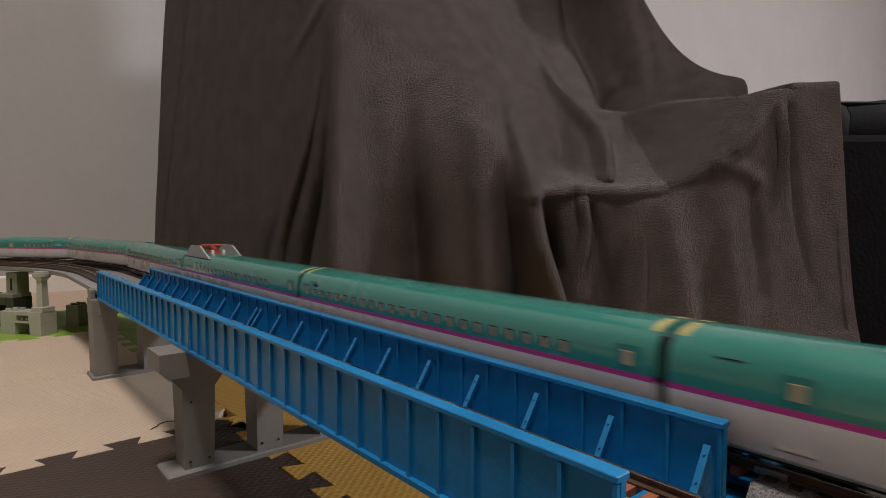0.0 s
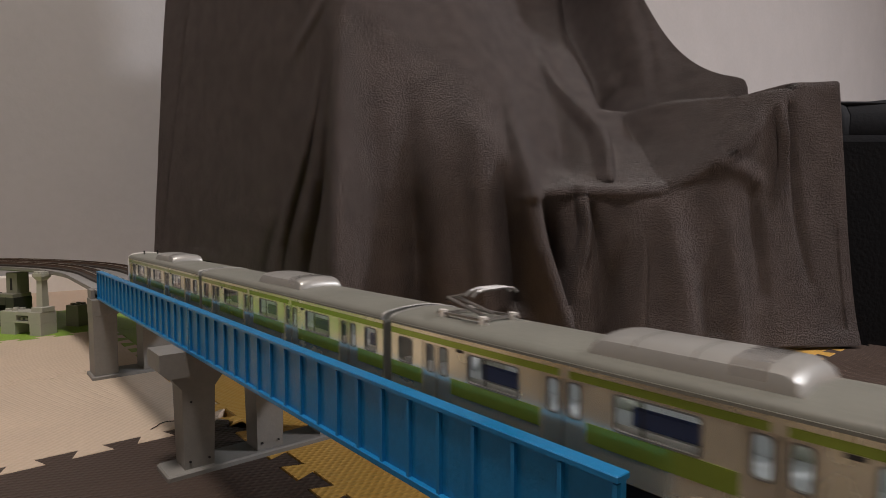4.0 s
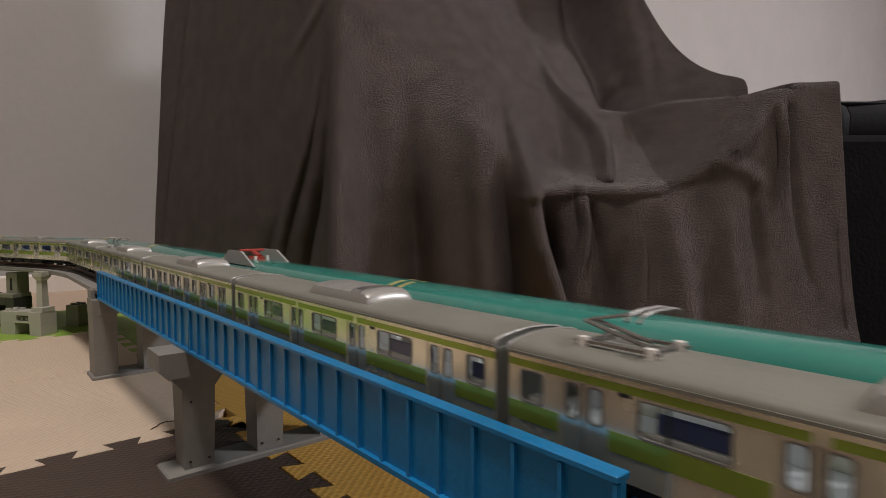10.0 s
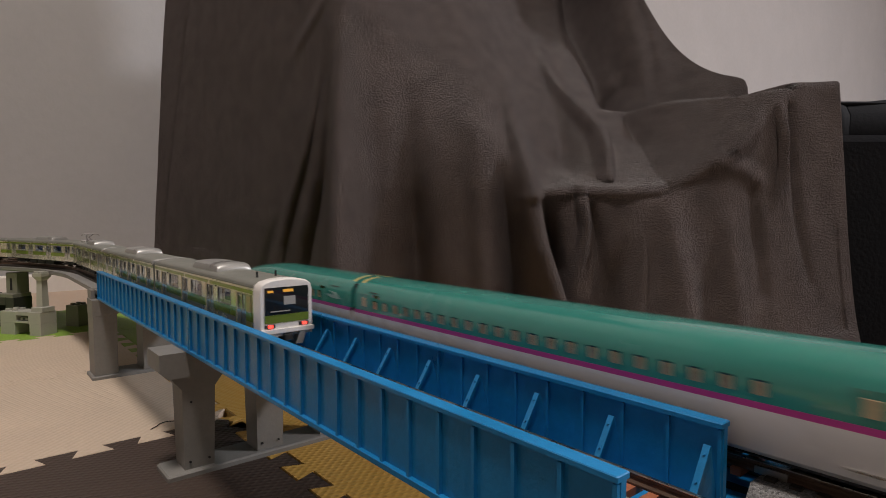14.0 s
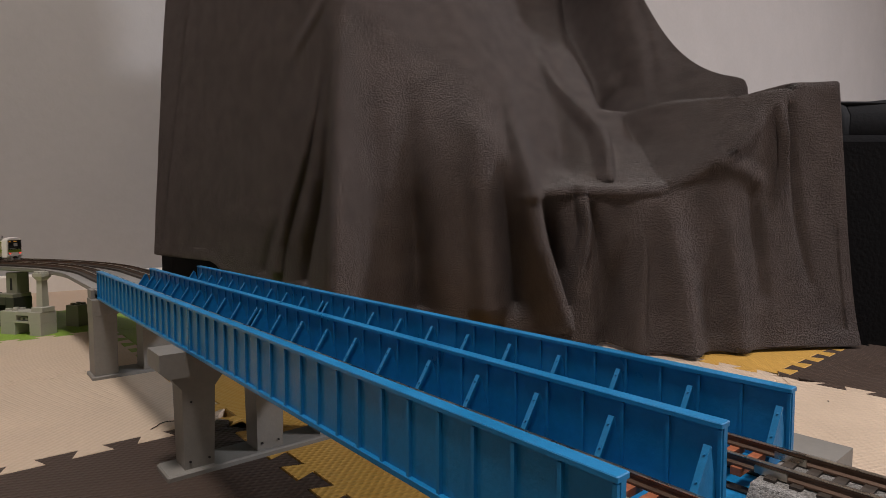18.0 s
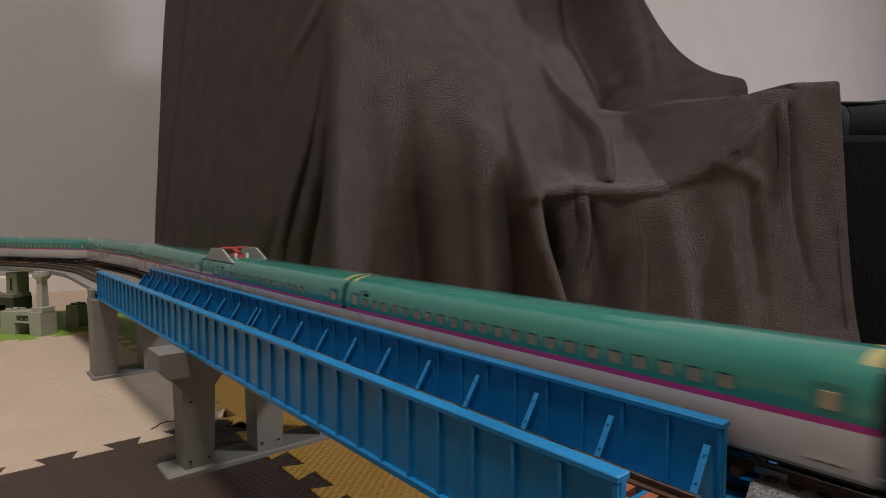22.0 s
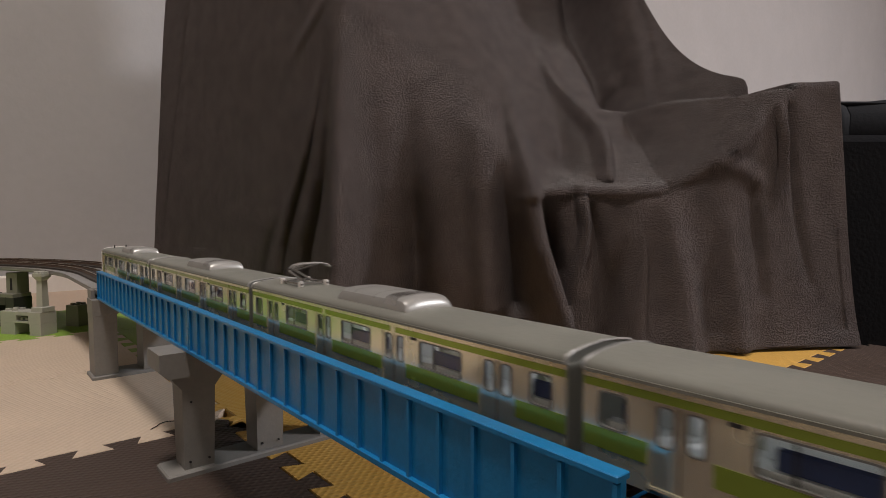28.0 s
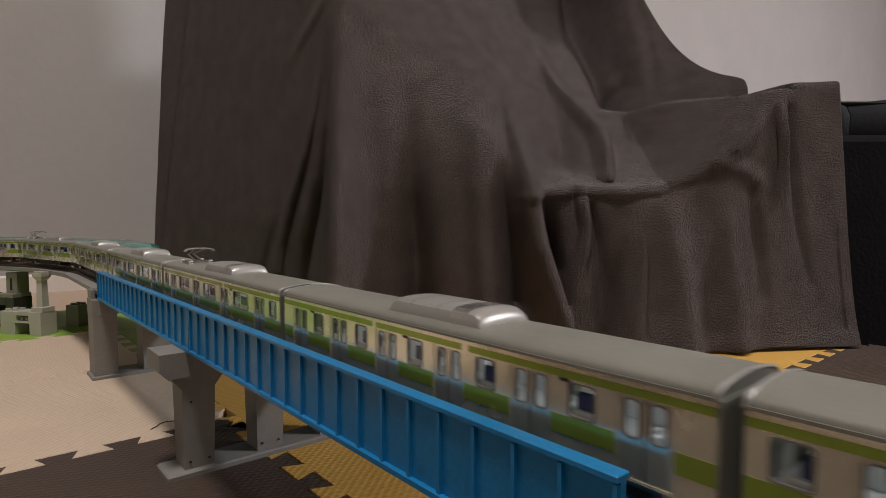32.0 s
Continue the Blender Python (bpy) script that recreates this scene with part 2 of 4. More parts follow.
# ---- the room ----
ROOM = pose(EYE.x, EYE.y, 0, 0, 0, math.degrees(YAW) - 90) @ Matrix.Diagonal((1, 1.0547, 1, 1))  # x along the back wall, y towards it


def build_room():
    x0, x1, y0, y1, top = -0.607, 3.4, -2.2, 4.6, 2.38  # inner faces of the walls

    def shell(name, dims, material_, label, category):
        return setting(name, Shape().box(*dims), material_, label, category)
    shell("floor", (x0 - 0.1, x1 + 0.1, y0 - 0.1, y1 + 0.1, -0.05, -0.010), FLOORWOOD, "pale wooden floor around and under the foam mats", "floor")
    shell("wall_west", (x0 - 0.1, x0, y0, y1 + 0.1, -0.010, top), WALLPAPER, "off-white wallpapered wall beyond the curve", "wall")
    shell("wall_north", (x0, x1, y1, y1 + 0.1, -0.010, top), WALLPAPER, "off-white wallpapered wall behind the blanket", "wall")
    shell("wall_south", (x0 - 0.1, x1 + 0.1, y0 - 0.1, y0, -0.010, top), DIMWALL, "unseen plain wall, darkened to cut bounced light", "wall")
    shell("wall_east", (x1, x1 + 0.1, y0, y1 + 0.1, -0.010, top), DIMWALL, "unseen plain wall, darkened to cut bounced light", "wall")
    shell("ceiling", (x0 - 0.1, x1 + 0.1, y0 - 0.1, y1 + 0.1, top, top + 0.06), CEILING, "plain white ceiling", "ceiling")
    edge = [(0.002, -0.010), (0.008, -0.010), (0.008, 0.014), (0.006, 0.017), (0.002, 0.017)]
    west = Shape().prism([(x0 + a, z) for a, z in edge], "y", y0 + 0.01, y1 - 0.01)
    setting("baseboard", west, SKIRTING, "low pale skirting board along the wall", "baseboard")
    north = Shape().prism([(y1 - a, z) for a, z in edge], "x", x0 + 0.01, x1 - 0.01)
    setting("baseboard", north, SKIRTING, "low pale skirting board along the wall behind the blanket", "baseboard")
    for spot, watts, radius, tone in LAMPS:
        lamp = thing("ceiling_lamp", "round flat white ceiling lamp, switched on", "lamp", "ceiling lamps", m=pose(spot[0], spot[1], 2.38))
        part("base_plate", Shape().tube((0, 0, 0), (0, 0, -0.03), radius * 1.05, 40), CEILING, lamp)
        part("diffuser", Shape().tube((0, 0, -0.031), (0, 0, -0.06), radius, 40, radius * 0.9), LAMPSHADE, lamp, "glowing white diffuser")


# ---- foam mats ----
TILE, TOOTH, DEEP, FLARE = 0.148, 0.148 / 6, 0.0042, 0.0017


def toothed(lo, hi):
    """(along, across) from lo to hi: dovetail teeth, in step with all the other mats."""
    pts = [(lo, 0.0)]
    k = math.floor(lo / TOOTH) - 1
    while k * TOOTH < hi:
        b = k * TOOTH
        for a, d in ((b - FLARE, -DEEP), (b + TOOTH / 2 + FLARE, -DEEP), (b + TOOTH / 2 - FLARE, DEEP), (b + TOOTH + FLARE, DEEP)):
            if lo + 0.004 < a < hi - 0.004:
                pts.append((a, d))
        k += 1
    return pts


def build_mats():
    x0, y0 = 0.1325, 0.0038
    rows = [  # first column, sideways shift, colours along x
        (-2, -3, -0.0045, "green green beige brown brown brown"),
        (-1, -3, -0.0045, "green beige beige brown brown brown"),
        (0, -3, 0.0, "green green yellow yellow beige beige"),
        (1, -3, 0.0, "beige green yellow beige beige brown"),
        (2, -2, -0.0085, "green yellow yellow brown brown"),
        (-3, -3, 0.0, "beige beige yellow brown beige beige"),
        (-4, -3, 0.0, "beige brown yellow yellow beige beige"),
        (-5, -2, 0.0, "beige brown green yellow beige"),
    ]
    for row, first, shift, colours in rows:
        for i, colour in enumerate(colours.split()):
            ax, ay = x0 + shift + (first + i) * TILE, y0 + row * TILE
            gap = 0.00012
            bx, by = ax + TILE, ay + TILE
            ring = [(a, ay + d + gap) for a, d in toothed(ax, bx)]
            ring += [(bx + d - gap, a) for a, d in toothed(ay, by)]
            ring += [(bx, by)] + [(a, by + d - gap) for a, d in reversed(toothed(ax, bx)[1:])]
            ring += [(ax, by)] + [(ax + d + gap, a) for a, d in reversed(toothed(ay, by)[1:])]
            s = Shape()
            n = len(ring)
            rim = []
            for j, (px, py) in enumerate(ring):
                qx, qy = ring[(j + 1) % n]
                ox, oy = ring[j - 1]
                nx, ny = -(qy - oy), (qx - ox)
                m = math.hypot(nx, ny) or 1
                rim.append((px + nx / m * 0.0005, py + ny / m * 0.0005))
            s.loft([[(px, py, -0.010) for px, py in ring], [(px, py, -0.0006) for px, py in ring], [(px, py, 0.0) for px, py in rim]], closed=True, caps=True)
            s.v = [(a - ax, b - ay, c) for a, b, c in s.v]
            ob = new("foam_mat", s.mesh("foam_mat", FOAM[colour]))
            ob.location = (ax, ay, 0)
            tagged(ob, colour + " foam puzzle mat with interlocking jigsaw edges on the floor", "foam mat", "foam mats on the floor")


# ---- the fleece blanket and what it hangs over ----
def step(a, b, x):
    t = np.clip((x - a) / (b - a), 0.0, 1.0)
    return t * t * (3 - 2 * t)


def soft_max(a, b, k):
    h = np.maximum(k - np.abs(a - b), 0) / k
    return np.maximum(a, b) + h * h * k * 0.25


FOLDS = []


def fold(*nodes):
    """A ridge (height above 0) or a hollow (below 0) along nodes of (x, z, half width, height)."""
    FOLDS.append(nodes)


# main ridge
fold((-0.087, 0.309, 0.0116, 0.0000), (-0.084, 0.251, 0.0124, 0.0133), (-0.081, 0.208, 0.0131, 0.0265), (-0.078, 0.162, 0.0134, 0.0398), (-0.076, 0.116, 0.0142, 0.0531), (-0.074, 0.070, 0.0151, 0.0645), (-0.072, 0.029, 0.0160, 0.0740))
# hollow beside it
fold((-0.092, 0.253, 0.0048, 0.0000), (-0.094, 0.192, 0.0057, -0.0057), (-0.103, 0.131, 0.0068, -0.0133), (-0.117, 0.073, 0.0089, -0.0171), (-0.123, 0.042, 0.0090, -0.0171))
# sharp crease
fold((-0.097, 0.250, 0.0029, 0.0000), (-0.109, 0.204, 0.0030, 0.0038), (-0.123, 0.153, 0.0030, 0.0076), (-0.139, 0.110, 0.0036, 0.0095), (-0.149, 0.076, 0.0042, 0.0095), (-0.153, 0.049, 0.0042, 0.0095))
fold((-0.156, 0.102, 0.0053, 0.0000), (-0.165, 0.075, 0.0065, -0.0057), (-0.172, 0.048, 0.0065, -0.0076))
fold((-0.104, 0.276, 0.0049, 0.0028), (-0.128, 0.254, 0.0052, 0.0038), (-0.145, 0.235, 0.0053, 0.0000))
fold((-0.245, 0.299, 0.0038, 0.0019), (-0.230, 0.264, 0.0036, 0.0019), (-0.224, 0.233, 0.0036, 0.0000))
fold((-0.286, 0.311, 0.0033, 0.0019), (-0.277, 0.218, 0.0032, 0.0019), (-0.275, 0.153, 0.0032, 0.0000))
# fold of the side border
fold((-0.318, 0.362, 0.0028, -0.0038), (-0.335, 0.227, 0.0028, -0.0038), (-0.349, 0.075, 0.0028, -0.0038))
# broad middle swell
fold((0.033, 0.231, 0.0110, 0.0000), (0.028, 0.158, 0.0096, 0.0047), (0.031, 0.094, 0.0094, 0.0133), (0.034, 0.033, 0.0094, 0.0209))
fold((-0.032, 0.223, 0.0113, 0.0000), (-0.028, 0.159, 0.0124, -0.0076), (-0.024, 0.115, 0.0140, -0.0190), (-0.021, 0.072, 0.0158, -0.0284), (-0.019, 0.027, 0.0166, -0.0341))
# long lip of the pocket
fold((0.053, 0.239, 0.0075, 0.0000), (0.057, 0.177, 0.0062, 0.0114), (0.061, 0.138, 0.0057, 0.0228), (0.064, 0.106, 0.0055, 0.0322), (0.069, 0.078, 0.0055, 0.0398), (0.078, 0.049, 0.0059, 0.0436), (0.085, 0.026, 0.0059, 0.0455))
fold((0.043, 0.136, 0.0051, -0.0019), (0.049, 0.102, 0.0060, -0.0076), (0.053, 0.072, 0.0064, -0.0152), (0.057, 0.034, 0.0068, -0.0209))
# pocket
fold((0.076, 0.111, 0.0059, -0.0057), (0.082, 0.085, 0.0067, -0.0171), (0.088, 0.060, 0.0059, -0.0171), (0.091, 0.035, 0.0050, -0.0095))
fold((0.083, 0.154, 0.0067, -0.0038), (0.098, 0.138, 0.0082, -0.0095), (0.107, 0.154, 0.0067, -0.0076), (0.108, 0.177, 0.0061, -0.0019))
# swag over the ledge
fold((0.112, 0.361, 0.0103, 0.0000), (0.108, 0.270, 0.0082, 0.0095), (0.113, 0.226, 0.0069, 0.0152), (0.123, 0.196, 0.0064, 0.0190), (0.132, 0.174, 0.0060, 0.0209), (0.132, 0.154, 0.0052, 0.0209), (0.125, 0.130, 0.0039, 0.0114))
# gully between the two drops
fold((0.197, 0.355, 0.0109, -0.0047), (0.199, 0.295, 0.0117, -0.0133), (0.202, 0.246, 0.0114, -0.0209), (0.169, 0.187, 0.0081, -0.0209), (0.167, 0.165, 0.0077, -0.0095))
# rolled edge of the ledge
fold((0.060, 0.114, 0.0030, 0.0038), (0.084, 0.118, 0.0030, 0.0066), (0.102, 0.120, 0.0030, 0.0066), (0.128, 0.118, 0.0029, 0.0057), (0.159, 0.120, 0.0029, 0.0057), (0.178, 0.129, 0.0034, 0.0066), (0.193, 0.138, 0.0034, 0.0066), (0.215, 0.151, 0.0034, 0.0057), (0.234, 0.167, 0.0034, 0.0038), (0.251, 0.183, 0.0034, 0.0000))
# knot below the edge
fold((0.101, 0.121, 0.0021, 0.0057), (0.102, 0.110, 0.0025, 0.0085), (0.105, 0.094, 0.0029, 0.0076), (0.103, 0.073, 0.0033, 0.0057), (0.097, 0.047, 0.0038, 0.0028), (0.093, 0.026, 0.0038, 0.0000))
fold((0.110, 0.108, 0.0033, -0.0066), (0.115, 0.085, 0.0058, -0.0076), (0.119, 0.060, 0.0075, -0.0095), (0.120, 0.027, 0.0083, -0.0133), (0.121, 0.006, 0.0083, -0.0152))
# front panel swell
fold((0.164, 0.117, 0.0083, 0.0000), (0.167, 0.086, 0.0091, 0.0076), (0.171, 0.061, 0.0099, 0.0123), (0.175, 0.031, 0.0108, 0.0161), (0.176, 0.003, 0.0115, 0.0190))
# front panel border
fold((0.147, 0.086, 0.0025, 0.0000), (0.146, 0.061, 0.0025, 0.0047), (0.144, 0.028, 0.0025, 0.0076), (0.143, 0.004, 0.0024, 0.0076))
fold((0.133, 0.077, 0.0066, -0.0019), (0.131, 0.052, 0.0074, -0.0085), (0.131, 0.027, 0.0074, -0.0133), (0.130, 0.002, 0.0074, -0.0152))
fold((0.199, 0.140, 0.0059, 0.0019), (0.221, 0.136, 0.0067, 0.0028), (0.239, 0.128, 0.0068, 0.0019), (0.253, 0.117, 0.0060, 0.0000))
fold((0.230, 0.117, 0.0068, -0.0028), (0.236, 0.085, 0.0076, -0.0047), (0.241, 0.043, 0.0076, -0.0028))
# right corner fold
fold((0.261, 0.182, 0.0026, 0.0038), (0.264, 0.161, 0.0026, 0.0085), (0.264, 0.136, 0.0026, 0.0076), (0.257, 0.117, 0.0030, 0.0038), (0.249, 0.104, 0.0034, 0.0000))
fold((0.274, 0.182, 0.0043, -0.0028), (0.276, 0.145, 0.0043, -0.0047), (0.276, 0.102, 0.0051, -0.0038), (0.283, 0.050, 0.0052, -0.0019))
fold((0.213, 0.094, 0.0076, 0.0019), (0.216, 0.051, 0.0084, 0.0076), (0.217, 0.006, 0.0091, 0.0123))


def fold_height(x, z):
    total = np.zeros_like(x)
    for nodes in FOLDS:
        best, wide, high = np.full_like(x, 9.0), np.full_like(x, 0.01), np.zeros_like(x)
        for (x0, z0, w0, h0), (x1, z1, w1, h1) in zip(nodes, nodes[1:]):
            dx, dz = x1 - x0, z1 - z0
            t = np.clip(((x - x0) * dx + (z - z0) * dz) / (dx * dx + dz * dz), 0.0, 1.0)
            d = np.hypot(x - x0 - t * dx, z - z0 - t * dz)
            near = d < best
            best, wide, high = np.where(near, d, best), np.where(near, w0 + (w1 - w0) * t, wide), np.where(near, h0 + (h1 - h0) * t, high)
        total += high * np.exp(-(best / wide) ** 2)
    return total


def cloth_depth(x, z):
    """How far behind the eye's side of the room the cloth hangs at (x, z)."""
    x, z = np.asarray(x, float), np.asarray(z, float)
    front = 0.4207 - 0.155 * x + 0.726 * soft_max(-0.060 - x, 0.0, 0.03) + 0.285 * soft_max(x - 0.143, 0.0, 0.015)
    lean = (0.01 + 0.71 * step(-0.09, 0.0, x) + 0.36 * step(0.0, 0.15, x)) * soft_max(z - 0.165, 0, 0.05) * (1 - step(0.145, 0.205, x))
    lean = lean - soft_max(lean - 0.18, 0.0, 0.04)
    ledge = 0.119 + np.maximum(0.0, x - 0.166) * 0.75
    over = soft_max(z - ledge, 0.0, 0.008)
    up = step(0.120, 0.200, z)
    shelf = step(0.055 - 0.060 * up, 0.080 + 0.035 * up, x) * (0.058 * (1 - np.exp(-over / 0.030)) + 0.30 * over)
    rim = 0.193 + 0.05 * np.maximum(0.0, x - 0.143) - 0.006 * step(0.2, 0.26, x) + 0.004 * step(0.276, 0.286, x)
    drop = step(0.140, 0.185, x) * 0.12 * step(rim, rim + 0.012, z)
    flare = 0.007 * np.exp(-z / 0.022) * step(0.125, 0.145, x)
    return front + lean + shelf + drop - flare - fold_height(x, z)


def build_blanket():
    nx, nz = 560, 360
    x, v = np.meshgrid(-0.3684 + 0.688 * np.arange(nx + 1) / nx, (np.arange(nz + 1) / nz) ** 1.15)
    low = 0.003 + 0.049 * (1 - step(-0.26, -0.17, x))
    rim = 0.205 + 0.05 * np.maximum(0.0, x - 0.143) - 0.006 * step(0.2, 0.26, x) + 0.004 * step(0.276, 0.286, x)
    top = np.where(x < 0.15, 0.62, 0.62 - (x - 0.15) * 3.7)
    top = soft_max(np.maximum(top, 0.365 - (x - 0.228) * 1.45), rim, 0.018)
    z = low + v * (top - low)
    xe = np.where(x < 0, x + 0.07 * (z - 0.06) * step(0.0, 0.30, -x), x - 0.11 * z * step(0.2, 0.31, x))
    d = cloth_depth(x, z)
    rows = []
    for j in range(nz + 1):
        row = []
        for i in range(nx + 1):
            a, c = x[j, i], z[j, i]
            wave = 0.0030 * noise.noise(Vector((a * 16, c * 7, 2.3))) + 0.0014 * noise.noise(Vector((a * 48, c * 26, 7.1)))
            row.append((xe[j, i], d[j, i] + wave, c))
        rows.append(row)
    s = Shape()
    s.loft(rows)
    me = s.mesh("blanket", FLEECE, smooth=False)
    me.shade_smooth()
    ob = new("blanket", me)
    ob.matrix_basis = ROOM
    thick = ob.modifiers.new("cloth", "SOLIDIFY")
    thick.thickness, thick.offset = 0.0025, -1
    tagged(ob, "dark grey-brown fleece blanket draped in folds over furniture", "blanket")
    # the sewn hem: a doubled strip along the lower right border
    hem = []
    for i in range(60):
        x = 0.135 + i / 59 * 0.183
        hem.append([(x, cloth_depth(x, z) - off, z) for z, off in ((0.0015, -0.001), (0.0025, 0.0028), (0.012, 0.0030), (0.0145, 0.0014), (0.0155, -0.001))])
    strip = part("hem", Shape().loft(hem), FLEECE, ob, "sewn fleece hem", smooth=True)
    hem = []
    for i in range(70):
        z = 0.004 + i / 69 * 0.196
        xe = 0.3195 - 0.11 * z
        hem.append([(xe - a, cloth_depth(0.3195 - a, z) - off, z) for a, off in ((-0.0012, -0.001), (0.0, 0.0025), (0.008, 0.0026), (0.0098, 0.0012), (0.011, -0.001))])
    part("hem", Shape().loft(hem), FLEECE, ob, "sewn fleece hem", smooth=True)
    hem = []
    for i in range(50):
        x = -0.366 + i / 49 * 0.15
        low = 0.003 + 0.049 * (1 - step(-0.26, -0.17, x))
        xo = x + 0.07 * (low - 0.06) * step(0.0, 0.30, -x)
        hem.append([(xo, cloth_depth(x, low + a) - off, low + a) for a, off in ((-0.001, -0.001), (0.0, 0.0026), (0.010, 0.0028), (0.0125, 0.0012), (0.0135, -0.001))])
    part("hem", Shape().loft(hem), FLEECE, ob, "sewn fleece hem", smooth=True)

    box = thing("storage_box", "black cloth storage box with a padded lid, half under the blanket", "storage box", m=ROOM @ pose(0, 0, 0))
    part("body", Shape().box(0.25, 0.66, 0.432, 0.74, -0.010, 0.165, 0.006), BLACKCLOTH, box, smooth=True)
    for a, b in ((0.262, 0.3262), (0.3268, 0.657)):
        pad = Shape()
        rings = []
        for i in range(25):
            x = a + (b - a) * i / 24
            e = min(i, 24 - i) / 24
            puff = 0.004 * min(1, e * 8)
            rings.append([(x, 0.448 - puff * 0.5, 0.150), (x, 0.444 - puff, 0.165), (x, 0.444 - puff, 0.182), (x, 0.450, 0.192 + puff), (x, 0.58, 0.194 + puff), (x, 0.74, 0.192), (x, 0.74, 0.150)])
        pad.loft(rings, closed=True, caps=True)
        part("lid_pad", pad, LIDCLOTH_LIT, box, "padded black cloth lid section", smooth=True)
    part("piping", Shape().tube((0.262, 0.449, 0.1920), (0.657, 0.449, 0.1920), 0.0016, 8), LIDCLOTH_LIT, box, "black piping along the lid")
    for z, y in ((0.128, 0.4535), (0.122, 0.4535)):
        part("stitch", Shape().tube((0.328, y, z), (0.334, y, z - 0.0004), 0.00015, 5), LINT, box, "pale loose stitch")

    cab = thing("cabinet", "black low cabinet hidden under the blanket", "cabinet", m=ROOM)
    part("body", Shape().prism([(-0.385, 0.748), (-0.360, 0.725), (-0.05, 0.482), (0.035, 0.472), (0.035, 0.78), (-0.385, 0.78)], "z", -0.010, 0.150), BLACKCLOTH, cab)
    part("upper_body", Shape().prism([(-0.345, 0.765), (-0.125, 0.615), (-0.125, 0.78), (-0.345, 0.78)], "z", 0.151, 0.600), BLACKCLOTH, cab)


# ---- the loop of the line ----
XL, XR, CY, RM = -0.12, 0.4861, -0.2953, 0.2953
INNER_OFF, OUTER_OFF, RAIL_TOP = -0.0150, 0.0150, 0.058


def loop_length(off):
    return 2 * math.pi * (RM + off) + 2 * (XR - XL)


def on_loop(s, off):
    """Place and heading on the loop, s metres along; on the bridge s is x. off: to the outside of the midline."""
    r, span = RM + off, XR - XL
    u = (s - XL) % loop_length(off)
    if u < span:
        return Vector((XL + u, off, 0)), Vector((1, 0, 0))
    u -= span
    if u < math.pi * r:
        a = u / r
        return Vector((XR + r * math.sin(a), CY + r * math.cos(a), 0)), Vector((math.cos(a), -math.sin(a), 0))
    u -= math.pi * r
    if u < span:
        return Vector((XR - u, CY - r, 0)), Vector((-1, 0, 0))
    a = (u - span) / r
    return Vector((XL - r * math.sin(a), CY - r * math.cos(a), 0)), Vector((-math.cos(a), math.sin(a), 0))


def along(a, b, off, profile, n):
    """A profile of (outwards, z) points swept along the midline from a to b."""
    rings = []
    for i in range(n + 1):
        p, h = on_loop(a + (b - a) * i / n, 0.0)
        out = Vector((-h.y, h.x, 0))
        rings.append([p + out * (off + w) + Vector((0, 0, z)) for w, z in profile])
    return Shape().loft(rings, closed=True, caps=True)


def rails(parent, a, b, n):
    t = RAIL_TOP
    foot = [(-0.0007, t - 0.0021), (0.0007, t - 0.0021), (0.0007, t - 0.0017), (0.0003, t - 0.0013), (0.0003, t - 0.0008), (0.00042, t - 0.0006), (0.00042, t - 0.00022),
            (-0.00042, t - 0.00022), (-0.00042, t - 0.0006), (-0.0003, t - 0.0008), (-0.0003, t - 0.0013), (-0.0007, t - 0.0017)]
    head = [(-0.00045, t - 0.0002), (0.00045, t - 0.0002), (0.00045, t - 0.00005), (0.0003, t), (-0.0003, t), (-0.00045, t - 0.00005)]
    for off in (INNER_OFF, OUTER_OFF):
        for side in (-0.0045, 0.0045):
            rail = part("rail", along(a, b, off + side, foot, n), RAILSIDE, parent, "dark brown rail")
            part("rail_head", along(a, b, off + side, head, n), RAIL, rail, "worn bright rail head")


def ties(parent, a, b, pitch, material_, joined, name="sleeper", wide=0.0135, top=None):
    top = RAIL_TOP - 0.0021 if top is None else top
    one = Shape().box(-0.0009, 0.0009, -wide / 2, wide / 2, top - 0.0014, top).mesh(name, material_)
    rest = Shape()
    k = int((b - a) / pitch)
    for off in (INNER_OFF, OUTER_OFF):
        for i in range(k):
            p, h = on_loop(a + (i + 0.5) * pitch, 0.0)
            out = Vector((-h.y, h.x, 0))
            p = p + out * off
            if joined:
                rest.add([p + h * x + out * y + Vector((0, 0, z)) for z in (top - 0.0014, top) for x, y in ((-0.0009, -wide / 2), (0.0009, -wide / 2), (0.0009, wide / 2), (-0.0009, wide / 2))],
                         [(4, 5, 6, 7), (0, 1, 5, 4), (1, 2, 6, 5), (2, 3, 7, 6), (3, 0, 4, 7)])
            else:
                part(name, one, material_, parent, m=Matrix.Translation(p) @ Matrix.Rotation(math.atan2(h.y, h.x), 4, "Z"))
    if joined:
        tagged(part(name + "s", rest, material_, parent), kind="stuff")


# ---- the girder bridge ----
SPAN, DY, Z_TOP, Z_LOW = 0.186, 0.0300, 0.0669, 0.0494


